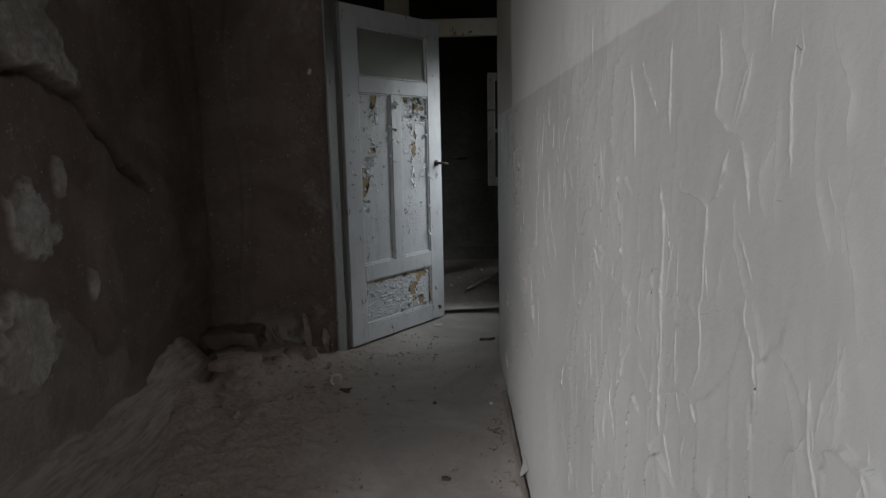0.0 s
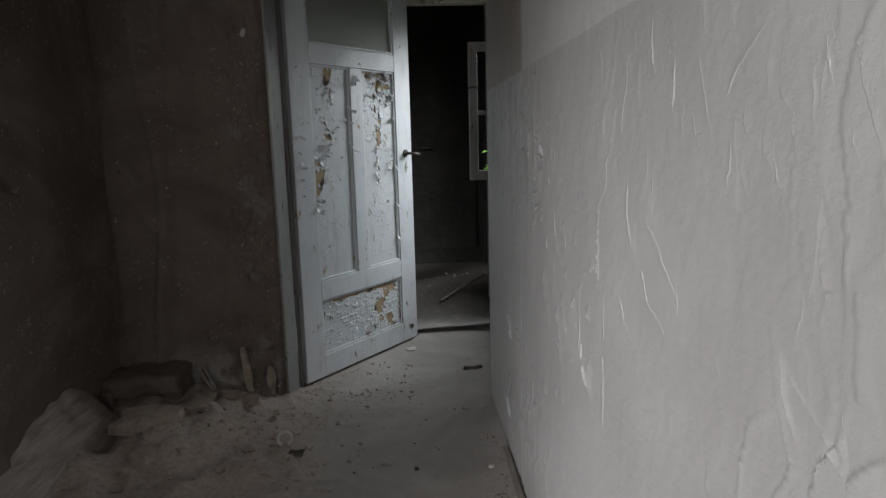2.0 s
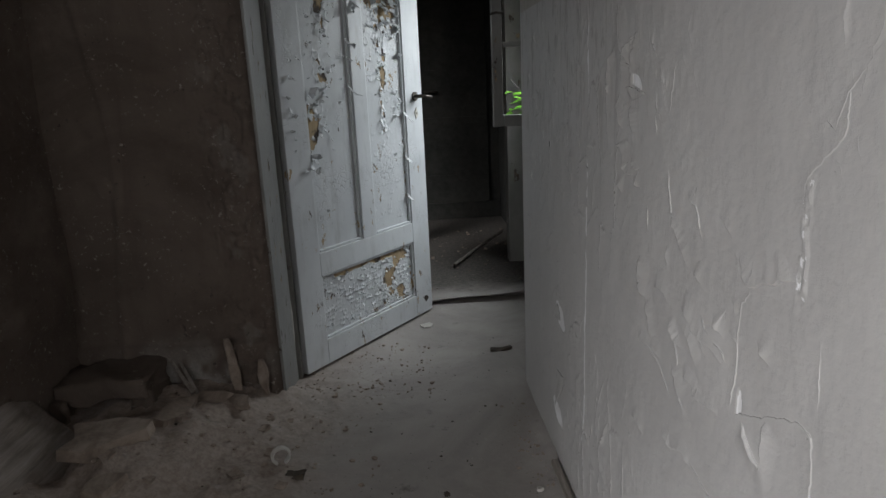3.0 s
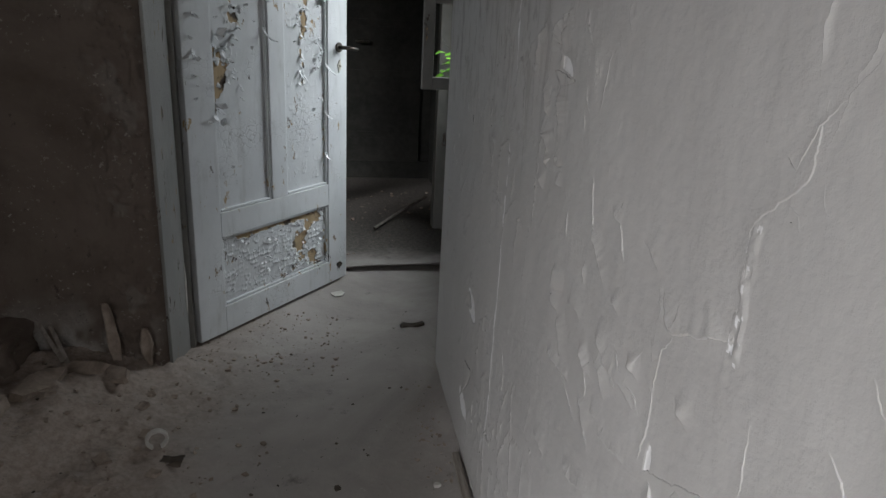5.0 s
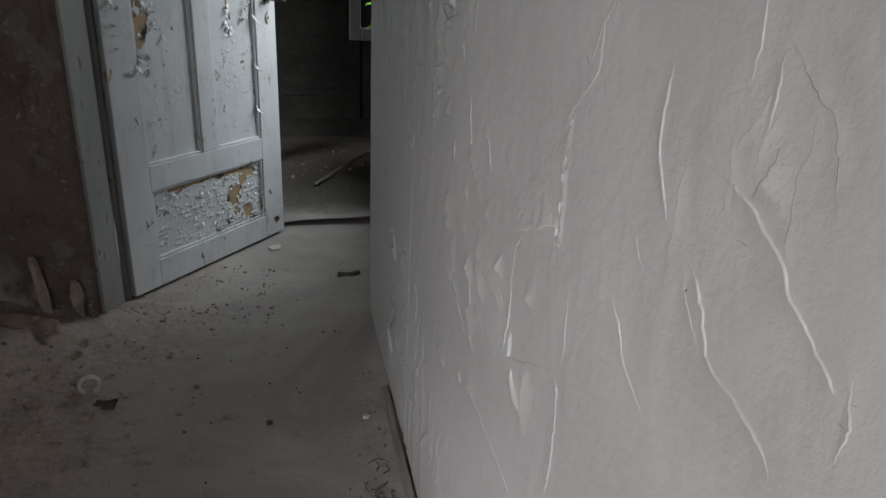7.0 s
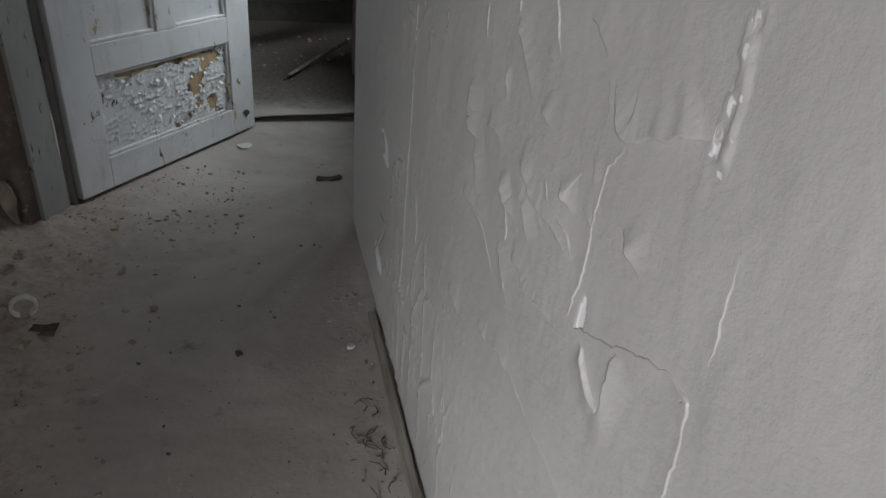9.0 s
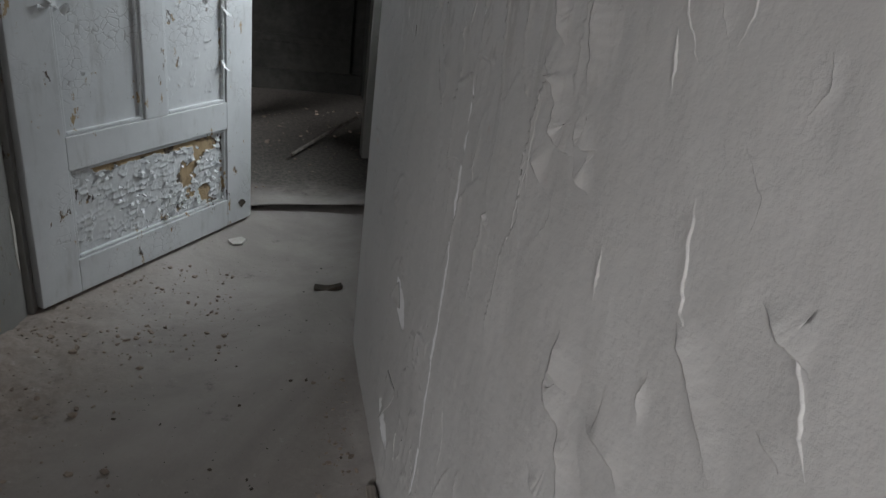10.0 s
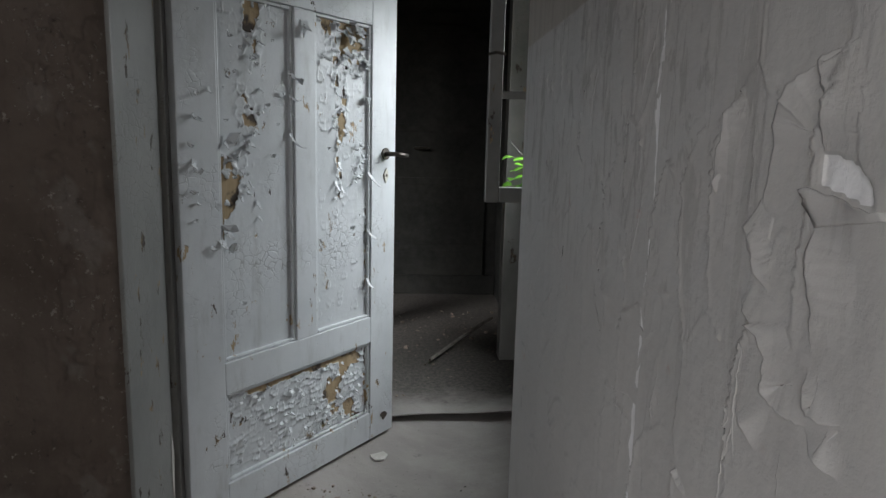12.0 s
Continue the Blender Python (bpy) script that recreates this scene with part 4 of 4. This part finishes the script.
# bottom corner worn through to dark wood
part("worn_patch", chip(random.Random(9), 0.026, 0.002, 0.0), DARK_WOOD, door, "dark worn patch at the foot of the stile").matrix_local = pose(0.845, -0.0015, 0.072, 90, 30, 0)

# lever handle, rosette and keyhole plate
handle = part("handle", tube(tube(bmesh.new(), [(0.84, -0.002, 1.062), (0.84, -0.040, 1.062), (0.846, -0.052, 1.062)], 0.0085, 10), [(0.838, -0.050, 1.062), (0.870, -0.053, 1.060), (0.905, -0.052, 1.056)], 0.0085, 10, 0.8), IRON, door, "dark tarnished lever handle", True)
part("rosette", tube(bmesh.new(), [(0.84, -0.0005, 1.062), (0.84, -0.006, 1.062)], 0.021, 16), IRON, handle)
plate = bmesh.new()
tube(plate, [(0.845, -0.0005, 0.985), (0.845, -0.004, 0.985)], 0.020, 4)
bmesh.ops.scale(plate, vec=(0.7, 1, 1.35), space=Matrix.Translation((-0.845, 0, -0.985)), verts=plate.verts)
scutcheon = part("keyhole_plate", plate, OLD_WHITE, door, "painted-over diamond keyhole plate")
part("keyhole", tube(bmesh.new(), [(0.845, -0.0045, 0.985), (0.845, -0.0055, 0.985)], 0.005, 10), DARK_WOOD, scutcheon)

# ---------------------------------------------------------------- far room
far_frame = thing("timber_frame", pose(-0.3, 1.62, 0.0), "old white-painted timber door frame across the far room", "door frame")
# posts get the greyer paint to stand for dim light; header stays white
for name, b in (("post", (0.205, 0.33, -0.05, 0.05, 0.0, 2.039)), ("header", (-1.05, 0.34, -0.05, 0.05, 2.04, 2.165)), ("post", (-1.05, -0.94, -0.05, 0.05, 0.0, 2.039)), ("king_post", (-0.76, -0.57, -0.045, 0.045, 2.166, TOP - 0.002))):
    part(name, block(b[0] + 0.3, b[1] + 0.3, *b[2:], bevel=0.006), FRAME_PAINT if name == "post" else OLD_WHITE, far_frame)

far_door = thing("door_2", pose(-0.55, 3.07, 0.005), "closed door with flush boards in the far wall, coloured near-black to stand for shade", "door")
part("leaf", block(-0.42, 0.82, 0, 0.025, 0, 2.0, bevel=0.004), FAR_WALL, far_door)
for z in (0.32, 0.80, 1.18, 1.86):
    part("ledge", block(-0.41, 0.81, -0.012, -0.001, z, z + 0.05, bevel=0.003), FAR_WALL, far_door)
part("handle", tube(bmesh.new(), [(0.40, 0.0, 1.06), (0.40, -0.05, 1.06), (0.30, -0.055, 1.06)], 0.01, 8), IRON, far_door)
setting("skirting_far", block(-2.58, 0.355, 3.075, 3.098, 0.001, 0.14), FAR_WALL, "far skirting board, coloured near-black to stand for shade").location = (0, -0.03, 0)

sash = thing("window_sash", pose(0.355, 0.45, 0.93), "weathered casement sash swung open into the room, its glass gone", "window sash")
SW, SH = 0.378, 0.70
for name, b in (("stile", (-SW, -SW + 0.045, 0, SH)), ("stile", (-0.045, 0, 0, SH)), ("bottom_rail", (-SW + 0.046, -0.046, 0, 0.050)), ("top_rail", (-SW + 0.046, -0.046, SH - 0.045, SH)), ("glazing_bar", (-SW + 0.046, -0.046, 0.335, 0.357))):
    part(name, block(b[0], b[1], -0.018, 0.018, b[2], b[3], bevel=0.004), FRAME_PAINT, sash)
part("casement_stay", tube(bmesh.new(), [(-SW - 0.004, -0.012, 0.47), (-SW + 0.02, -0.030, 0.475), (-SW + 0.05, -0.024, 0.47)], 0.005, 8), IRON, sash)
part("hanging_wire", tube(bmesh.new(), [(-0.30, 0.0, 0.20), (-0.27, 0.02, 0.17), (-0.235, 0.025, 0.14), (-0.20, 0.03, 0.125)], 0.0012, 5), IRON, sash)

window = thing("window_1", pose(0.54, 0.94, 0.88), "open window of the far room, daylight falling in", "window", "", "structure")
for name, b in (("frame_jamb", (-0.06, 0.0, -0.437, -0.385, 0.003, 0.867)), ("frame_jamb", (-0.06, 0.0, 0.385, 0.437, 0.003, 0.867)), ("frame_head", (-0.06, 0.0, -0.384, 0.384, 0.815, 0.867)), ("window_sill", (-0.22, 0.0, -0.43, 0.43, 0.002, 0.03))):
    part(name, block(*b, bevel=0.004), OLD_WHITE, window)

# green shoots growing in over the sill
def leaf_mesh(length, width):
    bm = bmesh.new()
    rows = []
    for k in range(7):
        s = k / 6
        w = width * math.sin(math.pi * min(1, s * 0.93 + 0.06)) ** 0.8 * 0.5
        z = -0.25 * length * s * s
        rows.append([bm.verts.new((s * length, q * w, z + abs(q) * w * 0.3)) for q in (-1, 0, 1)])
    for a, b in zip(rows, rows[1:]):
        for q in (0, 1):
            bm.faces.new((a[q], a[q + 1], b[q + 1], b[q]))
    return bm


plant = thing("climbing_plant", pose(0.32, 0.80, 0.905), "bright green climbing shoots growing in over the window sill", "plant")
rng = random.Random(3)
for n, (dx, dy, dz) in enumerate(((-0.20, -0.02, 0.16), (-0.17, 0.04, 0.11), (-0.15, -0.08, 0.13), (-0.19, 0.02, 0.08), (-0.13, 0.10, 0.15), (-0.21, -0.06, 0.06))):
    tip = Vector((dx, dy, dz))
    stem = part("stem", tube(bmesh.new(), [(0, 0, 0), (dx * 0.4, dy * 0.4, dz * 0.75), (dx * 0.8, dy * 0.8, dz * 1.05), tip], 0.0022, 6, 0.6), LEAF, plant)
    for m in range(3):
        blade = part("leaf", leaf_mesh(rng.uniform(0.045, 0.062), rng.uniform(0.032, 0.046)), LEAF, stem, smooth=True)
        blade.matrix_local = Matrix.Translation(tip * (1 - 0.22 * m) + Vector((0, 0, 0.004))) @ pose(0, 0, 0, rng.uniform(-30, 30), rng.uniform(-40, 20), 180 + rng.uniform(-80, 80))

# lifted edge of the floor covering, its dark gap widening towards the window
bm = bmesh.new()
edge_rows = []
for k in range(15):
    s = k / 14
    x = -0.40 + 0.75 * s
    top = 0.012 + 0.046 * s ** 0.8 + 0.004 * math.sin(9 * s)
    y = 0.80 + 0.010 * math.sin(5 * s) + 0.02 * s
    edge_rows.append([bm.verts.new(p) for p in ((x, y + 0.09, 0.001), (x, y + 0.05, top - 0.010), (x, y, top - 0.003), (x, y + 0.006, top), (x, y + 0.10, top - 0.012), (x, y + 0.30, 0.006), (x, y + 0.6, 0.001))])
for a, b in zip(edge_rows, edge_rows[1:]):
    for q in range(6):
        bm.faces.new((a[q], b[q], b[q + 1], a[q + 1]))
tagged(part("floor_covering", bm, FLOOR, None, "", True), "dusty floor covering whose torn edge has lifted", "floor covering")

tagged(part("wooden_lath", tube(bmesh.new(), [(-0.155, 1.50, 0.022), (0.02, 1.82, 0.040), (0.24, 2.18, 0.060)], 0.011, 4), GREY_BOARD), "grey wooden lath lying on the littered floor", "lath")

# ---------------------------------------------------------------- passage: loose things on the floor
def lying(ob, x, y, dz=0.0, rx=0, ry=0, rz=0):
    ob.matrix_world = pose(x, y, floor_height(x, y) + dz, rx, ry, rz)
    return ob


skirting = bmesh.new()
box(skirting, -0.030, -0.010, -2.9, -0.74, 0.001, 0.020, bevel=0.004)
tagged(part("baseboard", skirting, GREY_BOARD), "low worn skirting strip along the painted wall", "", "", "structure")

rng = random.Random(21)
lying(tagged(part("tile_shard", chip(rng, 0.045, 0.006, 0.02), CHALK), "pale shard of tile lying by the door", "shard"), -0.366, 0.504, 0.002, 0, 0, 20)
lying(tagged(part("rotten_wood", rough_block(-0.05, 0.05, -0.014, 0.014, 0.0, 0.012, amount=0.018, cuts=4), DARK_WOOD), "small dark piece of rotten wood on the floor", "wood piece"), -0.055, 0.165, 0.002, 0, 0, 10)
lying(tagged(part("stone_crumb", chip(rng, 0.010, 0.010, 0.0), DARK_WOOD), "small black crumb of stone on the floor", "stone"), -0.352, -0.854, 0.001)
lying(tagged(part("stone_crumb", chip(rng, 0.018, 0.012, 0.0), DARK_WOOD), "small black crumb of stone on the floor", "stone"), -0.296, -1.567, 0.001)
lying(tagged(part("plaster_chip", chip(rng, 0.012, 0.008, 0.0), CHALK), "white chip of plaster by the skirting", "plaster chip"), -0.09, -0.86, 0.001)

ring = bmesh.new()
for k in range(2):
    tube(ring, [(0.026 * math.cos(a), 0.010 * k, 0.026 + 0.026 * math.sin(a)) for a in np.linspace(-1.2, 4.2, 16)], 0.0045, 6)
lying(tagged(part("broken_ring", ring, CHALK, None, "", True), "broken pale ring of pipe in the dirt", "pipe ring"), -0.838, -0.69, 0.0, 0, 0, 20)
lying(tagged(part("charred_lump", rough_block(-0.032, 0.032, -0.018, 0.018, -0.004, 0.014, amount=0.02, cuts=4), DARK_WOOD), "black charred lump in the dirt", "lump"), -0.795, -0.73, 0.0)

# sheet of old wall lining that has slid down and lies against the foot of the left wall
by, bs = spaced((-2.8, -0.58, 0.012)), np.linspace(0, 1, 34)
B, A = np.meshgrid(by, bs, indexing="ij")
torn = 0.05 * (fbm(A * 3, B * 0, 71) - 0.5)
ends_at = np.minimum(B, -0.58 + torn)
Xs = LEFT - 0.02 + (0.23 + 0.16 * fbm(B * 2.2, A * 0, 72)) * A + 0.02 * (fbm(A * 2, B * 2, 72) - 0.5)
Zs = (0.16 + 0.20 * fbm(B * 2.6, A * 0, 78)) * (1 - A) ** 1.5 + 0.004 + 0.010 * fbm(A * 14, B * 1.2, 73) + 0.02 * fbm(A * 2, B * 3, 74) * (1 - A)
lining = sheet("fallen_lining", np.stack([Xs, ends_at, Zs], -1), RUBBLE_PALE)
solid = lining.modifiers.new("thickness", "SOLIDIFY")
solid.thickness, solid.offset = 0.012, -1
tagged(lining, "streaked grey sheet of fallen wall lining along the wall's foot", "wall lining")

# rubble in the corner: slabs of fallen plaster, laths, stones
rng = random.Random(41)
for x, y, size, thick, tx, tz in ((-1.34, -0.70, 0.13, 0.035, 6, 20), (-1.20, -0.50, 0.10, 0.03, 15, 70), (-1.12, -0.38, 0.07, 0.02, 35, 10), (-1.02, -0.40, 0.06, 0.02, 20, -30), (-1.27, -0.88, 0.07, 0.03, 8, 15)):
    lying(tagged(part("plaster_slab", chip(rng, size, thick, 0.05), RUBBLE), "broken slab of fallen brown plaster in the rubble", "plaster slab", "fallen slabs"), x, y, -0.005, tx, 0, tz)
for x0, y0, x1, y1, top in ((-1.19, -0.36, -1.285, -0.275, 0.23), (-1.17, -0.37, -1.25, -0.275, 0.215)):
    z0 = floor_height(x0, y0)
    tagged(part("lath", tube(bmesh.new(), [(x0, y0, z0 + 0.005), (x1, y1, top)], 0.008, 4), GREY_BOARD), "broken lath leaning against the wall", "lath", "broken laths")

# remains of a masonry plinth in the corner, hollow at its front
stub = thing("masonry_stub", pose(-1.46, -0.40, 0.0), "broken plastered masonry plinth with a dark hollow in its front", "masonry plinth")
for name, b in (("cheek", (-0.16, -0.08, -0.12, 0.15, -0.05, 0.20)), ("cheek", (0.09, 0.17, -0.06, 0.15, -0.05, 0.19)), ("cover_slab", (-0.15, 0.17, -0.07, 0.15, 0.17, 0.24)), ("back", (-0.07, 0.08, 0.06, 0.13, 0.0, 0.18))):
    part(name, rough_block(*b, amount=0.034), PLASTER, stub, smooth=True)

rng = random.Random(91)
for k in range(22):
    x, y = rng.uniform(-1.35, -0.82), rng.uniform(-1.15, -0.34)
    size = rng.uniform(0.008, 0.024)
    lump = part("plaster_lump", rough_block(-size, size, -0.8 * size, 0.8 * size, -0.4 * size, 0.6 * size, amount=0.65 * size, cuts=3), RUBBLE, smooth=False)
    lying(tagged(lump, "broken lump of plaster in the heaped dirt", "plaster lump", "lumps in the heap"), x, y, 0.1 * size, rng.uniform(-20, 20), rng.uniform(-20, 20), rng.uniform(0, 360))

# tongues of plaster still hanging at the foot of the front wall
for x, z0, z1, width, lean in ((-1.075, 0.02, 0.30, 0.024, 0.040), (-0.965, 0.08, 0.215, 0.022, 0.012), (-1.19, 0.06, 0.13, 0.03, 0.07)):
    T, S = np.meshgrid(np.linspace(0, 1, 18), np.linspace(-1, 1, 7), indexing="ij")
    ragged = width * (0.45 + 0.8 * fbm(T * 5, S * 0 + x * 9, 75)) * np.sin(np.pi * np.clip(T * 0.85 + 0.12, 0, 1)) ** 0.7
    points = np.stack([x + lean * T + S * ragged + 0.003 * np.sin(T * 7), -0.290 - 0.010 * T * (1 - T) * 4 - 0.006 * S * S, z1 + (z0 - z1) * T], -1)
    ob = sheet("plaster_tongue", points, RUBBLE, None)
    solid = ob.modifiers.new("thickness", "SOLIDIFY")
    solid.thickness = 0.006
    tagged(ob, "narrow pale tongue of plaster hanging off the wall foot", "plaster flap", "hanging plaster")


def paint_curl(a, b, reach, lift, seed, label="curl of paint hanging off the wall", tip=0.5):
    """A flap of paint, fast to the wall along the line from a to b (y, z), that stands off it towards its free end."""
    S, T = np.meshgrid(np.linspace(0, 1, 14), np.linspace(0, 1, 10), indexing="ij")
    free = T * (1 - 0.85 * np.abs(S - tip) ** 0.8 / max(tip, 1 - tip) ** 0.8 + 0.25 * (fbm(S * 7, S * 0 + seed, 76) - 0.5))
    y = a[0] + (b[0] - a[0]) * S + reach[0] * free
    z = a[1] + (b[1] - a[1]) * S + reach[1] * free
    x = -wall_relief(y, z) - 0.0004 - lift * free ** 1.6 - 0.002 * np.sin(S * 9 + seed) * T
    ob = sheet("paint_curl", np.stack([x, y, z], -1), WALL_PAINT, right_wall, label, bare=0 * x)
    solid = ob.modifiers.new("thickness", "SOLIDIFY")
    solid.thickness = 0.0009


paint_curl((-1.308, 1.080), (-1.372, 1.092), (0.016, 0.026), 0.0035, 1, tip=0.12)
paint_curl((-1.262, 1.105), (-1.250, 1.035), (0.036, -0.004), 0.007, 2, tip=0.45)
paint_curl((-1.190, 1.130), (-1.166, 1.080), (0.010, -0.004), 0.006, 3)
paint_curl((-0.78, 0.30), (-0.70, 0.29), (0.01, -0.12), 0.018, 4, "long pale curl of paint hanging near the floor")
paint_curl((-0.71, 0.50), (-0.74, 0.46), (0.05, -0.03), 0.012, 6)

paint_curl((-1.66, 0.09), (-1.52, 0.07), (0.02, -0.075), 0.03, 7, "pale slab of paint sagging at the wall's foot")

# a spot of white plaster on the front wall
tagged(part("plaster_spot", chip(random.Random(77), 0.030, 0.006, 0.1), CHALK, front_wall), "white dab of plaster").matrix_world = pose(-0.985, -0.268, 1.585, 90, 70, 0)

# dark twigs and roots drifted against the foot of the painted wall
rng = random.Random(83)
for k in range(14):
    x, y = -0.05 - 0.07 * rng.random(), -1.38 + 0.34 * rng.random()
    turn, size = rng.uniform(0, 6.28), rng.uniform(0.02, 0.05)
    bend = [(x + size * q * math.cos(turn + q), y + size * q * math.sin(turn + q), floor_height(x, y) + 0.004 + 0.006 * rng.random()) for q in (0, 0.4, 0.8, 1.2)]
    tagged(part("twig", tube(bmesh.new(), bend, 0.0018, 5, 0.5), DARK_WOOD), "thin dark twig in the dirt by the wall", "twig", "twigs by the wall")

# scattered chips: too many to count
def scatter(name, count, spot, sizes, material, label, seed):
    rng = random.Random(seed)
    verts, faces = [], []
    for k in range(count):
        x, y = spot(rng)
        size = sizes[0] * (sizes[1] / sizes[0]) ** (rng.random() ** 2)
        m = pose(x, y, floor_height(x, y) + 0.2 * size, rng.uniform(-25, 25), rng.uniform(-25, 25), rng.uniform(0, 360))
        n, base = rng.randint(4, 6), len(verts)
        thick = size * rng.uniform(0.15, 0.8)
        for lid in (0, 1):
            for q in range(n):
                a = 2 * math.pi * q / n + 0.4 * hash2(q, k, 1)
                r = size * (0.6 + 0.5 * float(hash2(q, k, 2 + lid)))
                verts.append(m @ Vector((r * math.cos(a), 0.7 * r * math.sin(a), thick * (lid - 0.3))))
        faces.append([base + q for q in range(n)][::-1])
        faces.append([base + n + q for q in range(n)])
        faces += [[base + q, base + (q + 1) % n, base + n + (q + 1) % n, base + n + q] for q in range(n)]
    me = bpy.data.meshes.new(name)
    me.from_pydata(verts, [], faces)
    me.materials.append(material)
    return tagged(new(name, me), label, name.replace("_", " "), "", "stuff")


scatter("plaster_crumbs", 900, lambda r: (-0.55 - 0.95 * r.random() ** 1.1, -0.10 - 2.0 * r.random() ** 1.4), (0.002, 0.012), RUBBLE, "brown plaster crumbs heaped in the corner", 61)
scatter("dark_crumbs", 240, lambda r: (-0.05 - 1.2 * r.random(), 0.4 - 2.6 * r.random()), (0.0015, 0.0065), DARK_WOOD, "dark grit scattered on the floor", 62)
scatter("pale_crumbs", 300, lambda r: (-0.04 - 0.10 * r.random() ** 1.5, -0.3 - 1.7 * r.random()), (0.002, 0.009), RUBBLE, "pale paint chips along the wall's foot", 63)
scatter("doorway_crumbs", 260, lambda r: (-0.85 + 0.5 * r.random(), -0.05 + 0.55 * (r.random() - 0.35)), (0.002, 0.010), RUBBLE, "crumbs of plaster at the door's foot", 64)
scatter("far_rubble", 160, lambda r: (-0.35 + 0.68 * r.random(), 0.95 + 1.6 * r.random()), (0.003, 0.018), RUBBLE, "litter on the far room's floor", 65)
